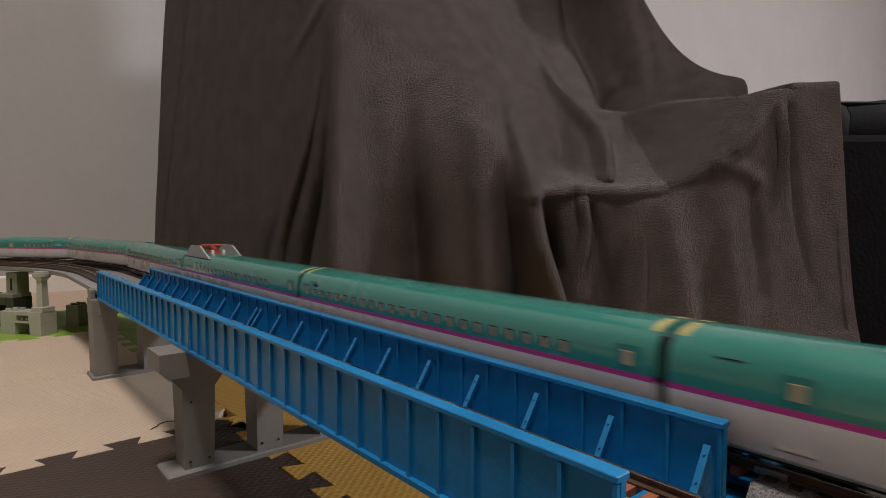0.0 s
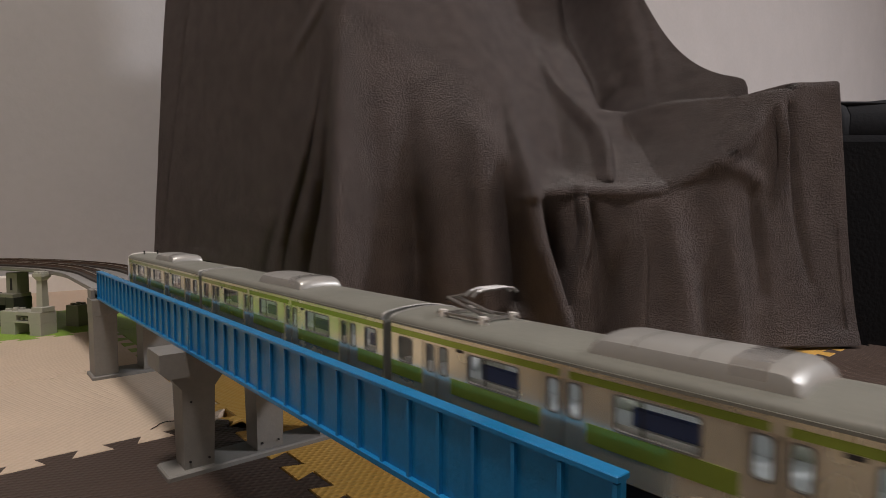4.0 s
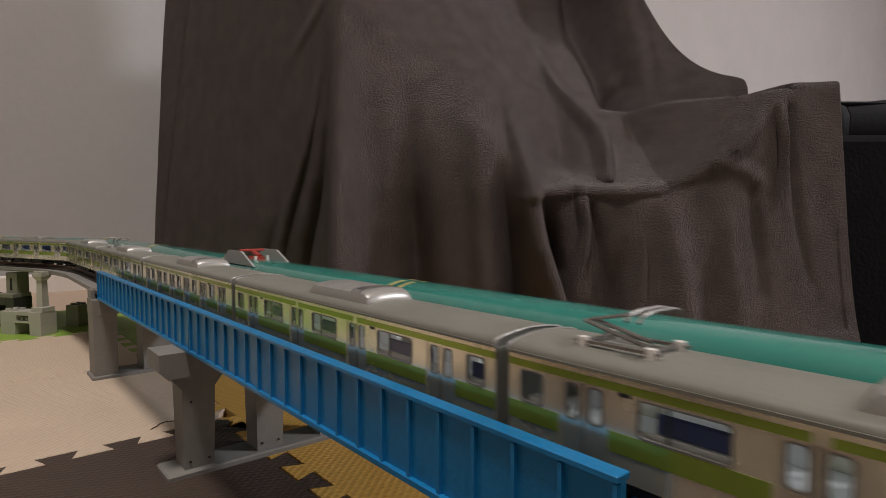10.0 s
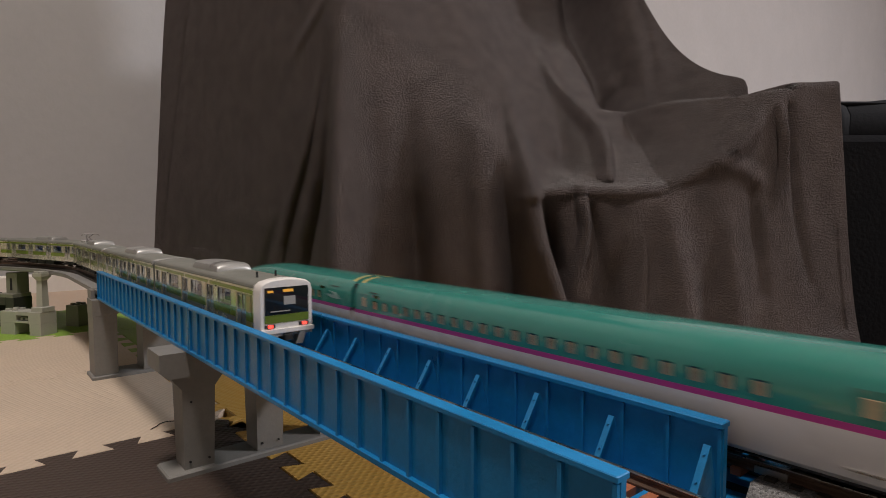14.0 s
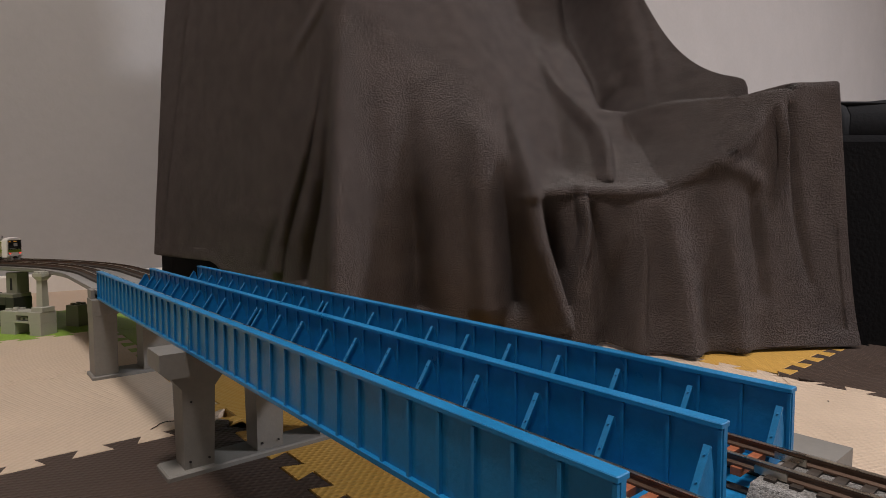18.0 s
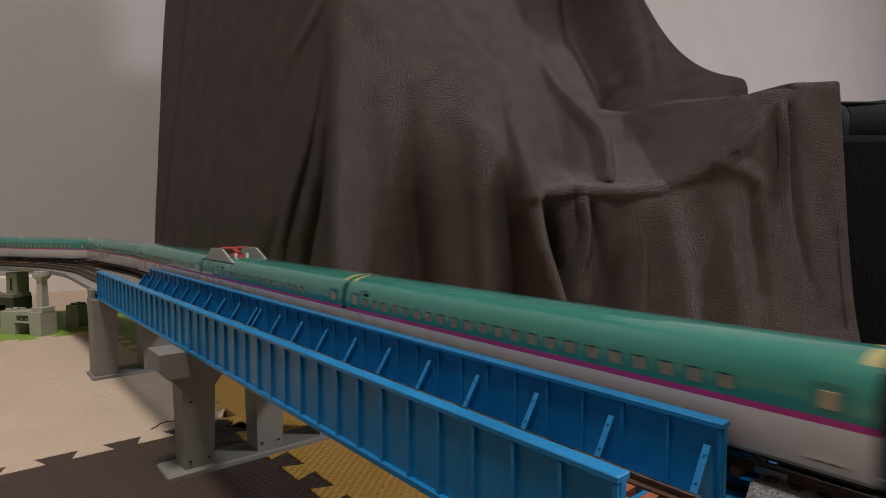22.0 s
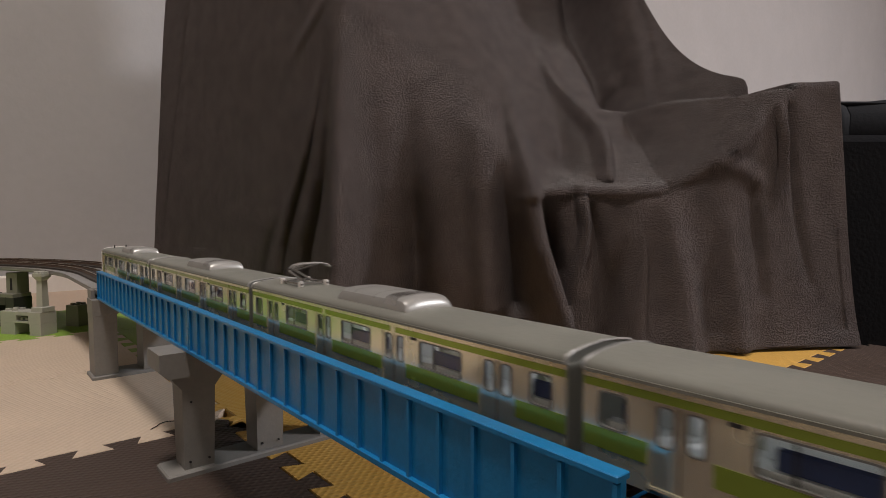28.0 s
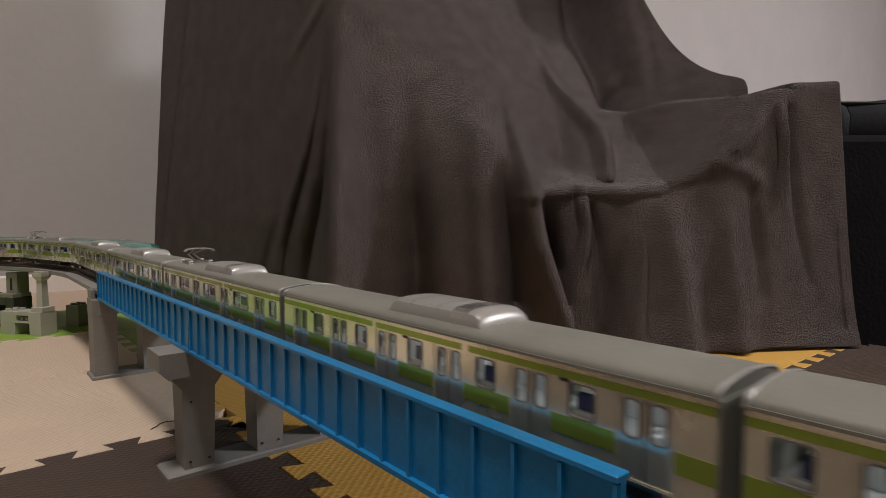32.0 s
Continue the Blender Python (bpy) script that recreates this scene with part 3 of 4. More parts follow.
def build_bridge():
    for unit in range(2):
        base = unit * SPAN
        br = thing("girder_bridge", "blue plastic model plate girder bridge for two tracks on grey piers", "model bridge", "bridge spans", m=pose(base, 0, 0))
        lo, hi = 0.0003, SPAN - (0.0016 if unit else 0.0003)
        stiff_out = Shape().box(-0.00038, 0.00038, -0.0008, 0, Z_LOW + 0.0012, Z_TOP - 0.0012).mesh("stiffener", BLUE)
        stiff_in = Shape().box(-0.0003, 0.0003, -0.0006, 0, Z_LOW + 0.0012, Z_TOP - 0.0012).mesh("stiffener", BLUE)
        b = Shape()
        top, foot = Vector((0, -0.0031, 0.0636)), Vector((0, -0.0107, 0.0520))
        d = (top - foot).normalized()
        side = Vector((0, d.z, -d.y)) * 0.0003
        b.loft([[p + Vector((x, 0, 0)) + w * side for x, w in ((-0.0006, -1), (0.0006, -1), (0.0006, 1), (-0.0006, 1))] for p in (foot, top)], closed=True, caps=True)
        b.prism([(-0.0001, 0.0520), (foot.y, 0.0520), (top.y, 0.0634), (top.y + 0.0008, 0.0628), (-0.0001, 0.0545)], "x", -0.00022, 0.00022)
        for t in (0.25, 0.55, 0.88):
            c = foot + (top - foot) * t - side
            b.tube(c, c - side, 0.00022, 6)
        bracket = b.mesh("bracket", BLUE)
        for g in (-1, 0, 1):
            y = g * DY
            web = Shape().box(lo, hi, y - 0.0006, y + 0.0006, Z_LOW + 0.0012, Z_TOP - 0.0009)
            girder = part("girder", web, BLUE, br)
            part("top_flange", Shape().box(lo, hi, y - 0.0015, y + 0.0015, Z_TOP - 0.0009, Z_TOP, 0.00015), BLUE, girder)
            part("bottom_flange", Shape().box(lo, hi, y - 0.0017, y + 0.0017, Z_LOW, Z_LOW + 0.0012, 0.0001), BLUE, girder)
            for k in range(21):
                x = 0.0008 + (hi - 0.0013) * k / 20
                part("stiffener", stiff_out if g == -1 else stiff_in, BLUE, girder, m=pose(x, y - 0.0006, 0))
            if g >= 0:
                for k in range(11):
                    x = (0.0024 if unit else 0.0018) + (SPAN - (0.0052 if unit else 0.0036)) * k / 10
                    part("bracket", bracket, BLUE, br, m=pose(x, y - 0.0007, 0))
        for off in (INNER_OFF, OUTER_OFF):
            part("deck", Shape().box(lo, hi, off - 0.0135, off + 0.0135, Z_LOW + 0.0004, Z_LOW + 0.0020), BLUE, br)
            for side in (-0.0045, 0.0045):
                part("stringer", Shape().box(lo, hi, off + side - 0.0012, off + side + 0.0012, Z_LOW + 0.0021, Z_LOW + 0.0024), UNDER, br)
    line = thing("bridge_track", "model railway track with worn rails and rust-brown sleepers across the bridge", "model track")
    rails(line, 0.0, 0.370, 4)
    ties(line, 0.0, 0.2898, 0.0042, SLEEPER, True)
    ties(line, 0.2898, 0.3578, 0.0042, SLEEPER, False)
    ties(line, 0.3578, 0.3717, 0.0042, RUSTTIE, False, wide=0.0120)


def build_wall_pier(m, label):
    """The pier at the end of the bridge: two broad legs flush with the beam over them."""
    pier = thing("pier", label, "model pier", "bridge piers", m=m)
    part("base_plate", Shape().box(-0.0105, 0.0105, -0.0425, 0.0425, 0.0, 0.0022, 0.0006), PIER, pier)
    for a, b in ((-0.0410, -0.0280), (-0.0135, 0.0060), (0.0225, 0.0410)):
        part("leg", Shape().box(-0.0090, 0.0090, a, b, 0.0023, 0.0395), PIER, pier)
    beam = [(-0.0412, 0.0396), (-0.0277, 0.0396), (-0.0255, 0.0420), (-0.0160, 0.0420), (-0.0138, 0.0396), (0.0078, 0.0396), (0.0105, 0.0425), (0.0195, 0.0425), (0.0222, 0.0396), (0.0412, 0.0396),
            (0.0412, 0.0493), (-0.0412, 0.0493)]
    part("crossbeam", Shape().prism(beam, "x", -0.0092, 0.0092), PIER, pier)
    for dims in ((-0.0110, -0.0090, -0.0405, -0.0290), (-0.0089, 0.0020, -0.0405, -0.0385), (-0.0110, -0.0090, 0.0290, 0.0405)):
        part("lip", Shape().box(*dims, 0.0494, 0.0548), PIER, pier)


def build_pier(m, label):
    """A portal pier for two tracks: base plate, three legs with flared heads, crossbeam with raised ends."""
    pier = thing("pier", label, "model pier", "bridge piers", m=m)
    part("base_plate", Shape().box(-0.0085, 0.0085, -0.0415, 0.0415, 0.0, 0.0022, 0.0006), PIER, pier)
    for y in (-0.0290, 0.0, 0.0290):
        leg = Shape()
        leg.loft([[(-0.0058, y - 0.0056, 0.0022), (0.0058, y - 0.0056, 0.0022), (0.0058, y + 0.0056, 0.0022), (-0.0058, y + 0.0056, 0.0022)],
                  [(-0.0066, y - 0.0062, 0.034), (0.0066, y - 0.0062, 0.034), (0.0066, y + 0.0062, 0.034), (-0.0066, y + 0.0062, 0.034)],
                  [(-0.0066, y - 0.0120, 0.0415), (0.0066, y - 0.0120, 0.0415), (0.0066, y + 0.0120, 0.0415), (-0.0066, y + 0.0120, 0.0415)]], closed=True, caps=True)
        column = part("leg", leg, PIER, pier)
        for dy, z in ((0.0036, 0.0052), (-0.0036, 0.0052), (-0.0030, 0.0290)):
            part("pin", Shape().tube((0.0057, y + dy, z), (0.0064 + z * 0.02, y + dy, z), 0.00045, 8), UNDER, column, "small dark moulding pin")
    beam = Shape().prism([(-0.0405, 0.0395), (0.0405, 0.0395), (0.0435, 0.0425), (0.0435, 0.0493), (-0.0435, 0.0493), (-0.0435, 0.0425)], "x", -0.0088, 0.0088)
    part("crossbeam", beam, PIER, pier)
    return pier


def build_piers():
    build_wall_pier(pose(-0.003, 0.006, 0), "broad grey plastic model pier at the end of the bridge")
    for x, y in ((0.1740, 0.0025), (0.3655, 0.0115)):
        build_pier(pose(x, y, 0), "grey plastic model railway portal pier under the bridge")
    for s in (0.70, 1.00, 1.30, 1.60, 1.90, 2.20):
        p, h = on_loop(s, 0.0)
        build_pier(pose(p.x, p.y, 0, 0, 0, math.degrees(math.atan2(h.y, h.x))), "grey plastic model railway portal pier under the loop")


def build_tracks():
    total = loop_length(0.0)
    # right of the bridge: ballasted roadbed on a grey deck
    bed = thing("ballast_track", "model railway track in grey ballast on a grey deck", "model track")
    part("deck", along(0.3706, XR + 0.0, 0.0, [(-0.0285, 0.0480), (-0.0285, 0.0496), (0.0285, 0.0496), (0.0285, 0.0480)], 2), DECK, bed)
    for off in (INNER_OFF, OUTER_OFF):
        part("ballast", along(0.3722, XR, off, [(-0.0128, 0.0497), (-0.0122, 0.0518), (-0.0092, 0.0556), (0.0092, 0.0556), (0.0122, 0.0518), (0.0128, 0.0497)], 12), BALLAST, bed)
        for side in (-0.0045, 0.0045):
            part("rail_joiner", Shape().box(0.3712, 0.3765, off + side - 0.0008, off + side + 0.0008, RAIL_TOP - 0.0021, RAIL_TOP - 0.0008), RAIL, bed, "metal rail joiner")
    rails(bed, 0.370, XR, 2)
    ties(bed, 0.3722, XR, 0.0040, SLEEPER, False, top=0.0561)
    # the rest of the loop: grey viaduct deck
    via = thing("viaduct_track", "curved grey plastic double-track viaduct with dark rails", "model viaduct")
    n = 150
    part("deck", along(XR, total + 0.0 - 0.0003, 0.0, [(-0.0300, 0.0510), (-0.0315, 0.0520), (-0.0315, 0.0546), (-0.0285, 0.0546), (-0.0285, 0.0540), (0.0285, 0.0540), (0.0285, 0.0546), (0.0315, 0.0546), (0.0315, 0.0520), (0.0300, 0.0510)], n), DECK, via)
    for off in (INNER_OFF, OUTER_OFF):
        part("slab", along(XR, total - 0.0003, off, [(-0.0085, 0.0540), (-0.0085, 0.0556), (0.0085, 0.0556), (0.0085, 0.0540)], n), SLEEPER, via)
    rails(via, XR, total, n)


# ---- toy brick supports by the curve ----
def studs(shape, x0, y0, nx, ny, z, p=0.008):
    for i in range(nx):
        for j in range(ny):
            shape.tube((x0 + (i + 0.5) * p, y0 + (j + 0.5) * p, z), (x0 + (i + 0.5) * p, y0 + (j + 0.5) * p, z + 0.0022), 0.0026, 12)
    return shape


def build_bricks():
    turn = 35
    base = thing("brick_support", "light grey toy bricks stacked with a studded column on top", "toy bricks", m=pose(-0.196, -0.053, 0, 0, 0, turn) @ Matrix.Diagonal((0.88, 0.85, 0.75, 1)))
    part("brick", Shape().box(-0.024, -0.006, -0.009, 0.009, 0, 0.0135, 0.0003), BRICKGREY, base)
    part("brick", Shape().box(0.012, 0.026, -0.009, 0.009, 0, 0.0135, 0.0003), BRICKGREY, base)
    top = Shape().box(-0.024, -0.004, -0.009, 0.009, 0.0136, 0.0265, 0.0003)
    studs(top, -0.023, -0.008, 2, 2, 0.0265, 0.008)
    part("brick", top, BRICKGREY, base)
    part("arch_brick", Shape().box(-0.004, 0.011, -0.009, 0.009, 0.0225, 0.0265).box(-0.004, 0.011, -0.009, -0.004, 0.0137, 0.0160), BRICKGREY, base)
    part("brick", Shape().box(0.011, 0.026, -0.009, 0.009, 0.0136, 0.0265, 0.0003), BRICKGREY, base)
    for x in (0.000, 0.006):
        part("peg", Shape().tube((x, -0.0065, 0.0182), (x, -0.0035, 0.0182), 0.0016, 8), BRICKGREY, base)
    col = Shape()
    col.loft([[(0.0195 + a * w, b * w, z) for a, b in ((-1, -1), (1, -1), (1, 1), (-1, 1))] for w, z in ((0.0068, 0.0266), (0.0068, 0.0315), (0.0037, 0.0322), (0.0031, 0.0620), (0.0056, 0.0665), (0.0058, 0.0700))], closed=True, caps=True)
    studs(col, 0.0141, -0.0054, 2, 2, 0.0700, 0.0054)
    part("column", col, BRICKGREY, base)
    blk = thing("toy_brick", "grey-green toy brick with round studs on the green mat", "toy brick", m=pose(-0.2125, -0.0135, 0, 0, 0, turn) @ Matrix.Diagonal((0.72, 0.75, 0.82, 1)))
    s = Shape().box(-0.010, 0.010, -0.009, 0.009, 0, 0.0235, 0.0003)
    studs(s, -0.008, -0.008, 2, 2, 0.0235, 0.008)
    part("brick", s, BRICKMID, blk)
    dark = thing("dark_brick_support", "dark grey toy bricks stacked as a pillar under the curve", "toy bricks", m=pose(-0.255, -0.063, 0, 0, 0, turn))
    a = Shape().box(-0.030, -0.006, -0.009, 0.009, 0, 0.027, 0.0003).box(0.008, 0.018, -0.009, 0.009, 0, 0.027, 0.0003).box(-0.006, 0.008, -0.009, 0.009, 0.020, 0.027).box(-0.006, 0.008, -0.009, 0.009, 0.0, 0.012)
    studs(a, -0.028, -0.008, 3, 2, 0.027, 0.008)
    part("brick", a, BRICKDARK, dark)
    part("pillar", Shape().box(0.002, 0.015, -0.003, 0.009, 0.0272, 0.0490, 0.0003).box(-0.004, 0.017, -0.009, 0.009, 0.0271, 0.0300), BRICKMID, dark, "mid grey brick pillar with a slot")
    part("slot", Shape().box(0.007, 0.0095, -0.0032, -0.0030, 0.033, 0.044), UNDER, dark)


# ---- the commuter train ----
PITCH_C = 0.12856
HALF_C = 0.0626
SIDE_Y, FLOOR_Z, EAVE_Z, ROOF_Z = 0.0098, 0.0052, 0.0215, 0.0243


def rounded(x0, x1, z0, z1, r, y):
    """A loop of points round a rectangle in the xz plane with rounded corners."""
    loop = []
    for cx, cz, a in ((x1 - r, z1 - r, 0), (x0 + r, z1 - r, 90), (x0 + r, z0 + r, 180), (x1 - r, z0 + r, 270)):
        loop += [(cx + r * math.cos(radians(a + k * 22.5)), y, cz + r * math.sin(radians(a + k * 22.5))) for k in range(5)]
    return loop


def window_rim(x0, x1, z0, z1, y, t=0.00020, proud=0.00012):
    """A thin frame with rounded inner corners, a little proud of the wall."""
    q = 1 if y > 0 else -1
    r = 0.0008
    inner, outer = (x0 + 0.0001, x1 - 0.0001, z0 + 0.0001, z1 - 0.0001), (x0 - t, x1 + t, z0 - t, z1 + t)
    return Shape().loft([rounded(*inner, r, y - q * 0.0005), rounded(*inner, r, y + q * proud), rounded(*outer, r, y + q * proud), rounded(*outer, r, y - q * 0.0001)], closed=True)


COOLER_ARC = [(-0.0071, 0.0246), (-0.0066, 0.0261), (-0.0054, 0.0268), (-0.0028, 0.0271), (0, 0.0272), (0.0028, 0.0271), (0.0054, 0.0268), (0.0066, 0.0261), (0.0071, 0.0246)]


def commuter_car(kind, cab=0, pantograph=False):
    """kind: 4 or 6 doors a side. cab: -1 or 1 for a driver's cab at that end."""
    car = thing("commuter_car", "", "model train car", "cars of the commuter train")
    text = "silver model commuter car, lime green bands, %s doors a side" % ("four" if kind == 4 else "six")
    if cab:
        text = "silver model commuter end car, white-framed cab, lime green bands"
    if pantograph:
        text = "silver model commuter car, lime green bands, roof pantograph"
    car["label"] = text
    if kind == 4:
        doors = [-0.0473, -0.0158, 0.0158, 0.0473]
        windows = [(-0.0315, 0.0128), (0.0, 0.0128), (0.0315, 0.0128), (-0.0575, 0.0046), (0.0575, 0.0046)]
        dw = 0.0088
    else:
        doors = [-0.0525, -0.0315, -0.0105, 0.0105, 0.0315, 0.0525]
        windows = [(-0.0420, 0.0048), (-0.0210, 0.0048), (0.0, 0.0048), (0.0210, 0.0048), (0.0420, 0.0048)]
        dw = 0.0088
    lo, hi = -HALF_C, HALF_C
    if cab:
        windows = [w for w in windows if w[0] * cab < 0.05]
        if cab < 0:
            lo += 0.0045
        else:
            hi -= 0.0045
    wz0, wz1 = 0.0130, 0.0187
    for side in (-1, 1):
        y = side * SIDE_Y
        holes = [(x - w / 2, x + w / 2, wz0, wz1) for x, w in windows] + [(x - dw / 2, x + dw / 2, FLOOR_Z + 0.0010, 0.0192) for x in doors]
        body = plate_with_holes(lo, hi, FLOOR_Z, EAVE_Z, y, y - side * 0.0006, holes)
        part("side_wall", body, SILVER, car, "silver side wall")
        for x, w in windows:
            win = part("window", window_rim(x - w / 2, x + w / 2, wz0, wz1, y), RIM, car, "window with rounded corners in a thin dark rim", smooth=True)
            if w > 0.01:
                c = x - w * 0.16
                part("mullion", Shape().box(c - 0.00022, c + 0.00022, y - side * 0.0004 - 0.0001, y - side * 0.0004 + 0.0001, wz0, wz1), UNDER, win)
            pane = part("pane", Shape().box(x - w / 2, x + w / 2, y - side * 0.00035 - 0.00008, y - side * 0.00035 + 0.00008, wz0, wz1), GLASS, win)
            pane.visible_shadow = False
        for x in doors:
            pw, pz0, pz1 = 0.0024, 0.0126, 0.0186
            panes = [(x - 0.0021 - pw / 2, x - 0.0021 + pw / 2, pz0, pz1), (x + 0.0021 - pw / 2, x + 0.0021 + pw / 2, pz0, pz1)]
            leaf = plate_with_holes(x - dw / 2, x + dw / 2, FLOOR_Z + 0.0010, 0.0192, y - side * 0.00022, y - side * 0.0006, panes)
            door = part("door", leaf, DOORSILVER, car, "plain silver double door")
            part("door_seam", Shape().box(x - 0.00012, x + 0.00012, y - side * 0.00022 - 0.00004, y - side * 0.00022 + 0.00004, FLOOR_Z + 0.0012, 0.0190), UNDER, door)
            for a, b, c, d in panes:
                part("pane_rim", window_rim(a, b, c, d, y - side * 0.00022, t=0.00016, proud=0.00008), RIM, door, smooth=True)
                pane = part("pane", Shape().box(a, b, y - side * 0.0004 - 0.00006, y - side * 0.0004 + 0.00006, c, d), GLASS, door)
                pane.visible_shadow = False
            part("step", Shape().box(x - dw / 2, x + dw / 2, y - 0.0003, y + 0.0003, FLOOR_Z + 0.0002, FLOOR_Z + 0.0007), STEEL, car, "bright door sill")
        edges = [lo] + [v for x in doors for v in (x - dw / 2 - 0.0002, x + dw / 2 + 0.0002)] + [hi]
        for a, b in zip(edges[::2], edges[1::2]):
            if b - a > 0.001:
                part("green_band", Shape().box(a, b, y - 0.00008, y + 0.00008, 0.0094, 0.0127), LIME, car, "lime green lower band")
        cuts = [lo, -0.0165, -0.0145, 0.0145, 0.0165, hi]
        for a, b in zip(cuts[::2], cuts[1::2]):
            part("green_band", Shape().box(a, b, y - 0.00008, y + 0.00008, 0.0193, 0.0206), LIME, car, "lime green upper band")
        part("gutter", Shape().box(lo, hi, y - 0.0003, y + 0.0003, EAVE_Z, EAVE_Z + 0.0005), ROOFGREY, car)
        for x in doors[::2]:
            part("destination_sign" if x == doors[0] else "door_lamp", Shape().box(x + 0.0062, x + 0.0082, y - 0.0001, y + 0.0001, 0.0186, 0.0192), UNDER, car)
    half = [(SIDE_Y, EAVE_Z), (SIDE_Y, 0.0223), (0.0093, 0.0230), (0.0080, 0.0235), (0.0045, 0.0240)]
    arc = [(-y, z) for y, z in half] + [(0, ROOF_Z)] + list(reversed(half))
    part("roof", Shape().loft([[(x, y, z) for y, z in arc] for x in (lo, lo + 0.001, hi - 0.001, hi)], caps=True), ROOFGREY, car, "mid grey roof", smooth=True)
    # unseen additions: white ceiling to bounce light, glowing strip to brighten the windows
    part("inner_ceiling", Shape().box(lo + 0.0004, hi - 0.0004, -SIDE_Y + 0.0008, SIDE_Y - 0.0008, EAVE_Z - 0.0006, EAVE_Z - 0.0003), INNER, car, "white inner ceiling added to bounce light")
    part("interior_light", Shape().box(lo + 0.006, hi - 0.006, -0.0012, 0.0012, EAVE_Z - 0.0009, EAVE_Z - 0.0007), CARFILL, car, "glowing strip added to brighten the car interior")
    part("floor_pan", Shape().box(lo + 0.0002, hi - 0.0002, -SIDE_Y + 0.0007, SIDE_Y - 0.0007, FLOOR_Z, FLOOR_Z + 0.0040), INNER, car)
    for end, x in ((-1, lo), (1, hi)):
        if end != cab:
            bead = [[(x + end * 0.00030 * math.cos(t), y * (1 + 0.05 * math.sin(t)), z + 0.00022 * math.sin(t)) for y, z in arc] for t in [math.pi * (k / 6 - 0.5) + 1.2 for k in range(7)]]
            part("roof_rim", Shape().loft(bead), ACGREY, car, "pale rim at the end of the roof", smooth=True)
            part("end_wall", Shape().box(x - 0.0003, x + 0.0003, -SIDE_Y + 0.0001, SIDE_Y - 0.0001, FLOOR_Z, EAVE_Z), ROOFGREY, car)
            part("gangway", Shape().box(min(x, x + end * 0.0016), max(x, x + end * 0.0016), -0.0035, 0.0035, 0.006, 0.0195), UNDER, car, "black gangway bellows")
    for a, b in zip([lo + 0.0035] + doors, doors + [hi - 0.0035]):
        a2, b2 = a + (dw / 2 + 0.0005 if a in doors else 0), b - (dw / 2 + 0.0005 if b in doors else 0)
        if b2 - a2 < 0.002:
            continue
        for side in (-1, 1):
            ys = sorted((side * 0.0084, side * 0.0062))
            yb = sorted((side * 0.0078, side * 0.0070))
            seat = part("bench_seat", Shape().box(a2, b2, ys[0], ys[1], FLOOR_Z + 0.0041, FLOOR_Z + 0.0085), INNER, car, "white bench base")
            part("seat_back", Shape().box(a2 + 0.28 * (b2 - a2), b2, yb[0], yb[1], FLOOR_Z + 0.0086, FLOOR_Z + 0.0116, 0.0004), SEATBLUE, seat, "blue seat back")
    # roof cooler
    cooler = Shape()
    rings = []
    side = [(0.0071, 0.0), (0.0071, 0.0020), (0.0066, 0.0033), (0.0054, 0.0040), (0.0028, 0.0043)]
    for x, k in ((-0.0150, 0.30), (-0.0144, 0.72), (-0.0130, 0.97), (-0.0118, 1.0), (0.0118, 1.0), (0.0130, 0.97), (0.0144, 0.72), (0.0150, 0.30)):
        rings.append([(x + 0.0020, -y, 0.0228 + h * k) for y, h in side] + [(x + 0.0020, 0, 0.0228 + 0.0044 * k)] + [(x + 0.0020, y, 0.0228 + h * k) for y, h in reversed(side)])
    cooler.loft(rings, closed=True, caps=True)
    unit = part("cooler", cooler, ACGREY, car, "silver-grey roof cooling unit", smooth=True)
    for x in (0.0086, 0.0098, 0.0110, 0.0122):
        part("louvre", Shape().loft([[(x + d, y, z + 0.0002) for y, z in COOLER_ARC] for d in (0, 0.0005)]), STEEL, unit)
    for x in (-0.0055, 0.0035):
        part("seam", Shape().loft([[(x + d, y, z + 0.00006) for y, z in COOLER_ARC] for d in (0, 0.0003)]), ROOFGREY, unit)
    if pantograph:
        px = -0.0450
        base = part("pantograph_base", Shape().box(px - 0.0075, px + 0.0075, -0.0048, -0.0040, 0.0246, 0.0251).box(px - 0.0075, px + 0.0075, 0.0040, 0.0048, 0.0246, 0.0251).box(px - 0.0060, px - 0.0052, -0.0045, 0.0045, 0.0246, 0.0251)
                    .box(px + 0.0052, px + 0.0060, -0.0045, 0.0045, 0.0246, 0.0251), DULLSTEEL, car, "grey metal pantograph frame")
        for a in (-0.006, 0.006):
            for b in (-0.0044, 0.0044):
                part("insulator", Shape().tube((px + a, b, 0.0233), (px + a, b, 0.0256), 0.0009, 8), CABWHITE, base)
        knee, crown = (px - 0.0080, 0, 0.0278), (px + 0.0040, 0, 0.0308)
        part("lower_arm", Shape().tube((px + 0.0030, 0.0015, 0.0252), (knee[0], 0.0012, knee[2]), 0.0004, 6).tube((px + 0.0030, -0.0015, 0.0252), (knee[0], -0.0012, knee[2]), 0.0004, 6), DULLSTEEL, base)
        part("upper_arm", Shape().tube((knee[0], 0.0008, knee[2]), (crown[0], 0.0022, crown[2]), 0.0003, 6).tube((knee[0], -0.0008, knee[2]), (crown[0], -0.0022, crown[2]), 0.0003, 6), DULLSTEEL, base)
        for d in (-0.0010, 0.0010):
            head = Shape()
            pts = [(-0.0066, 0.0298), (-0.0054, 0.0308), (-0.003, 0.0312), (0.003, 0.0312), (0.0054, 0.0308), (0.0066, 0.0298)]
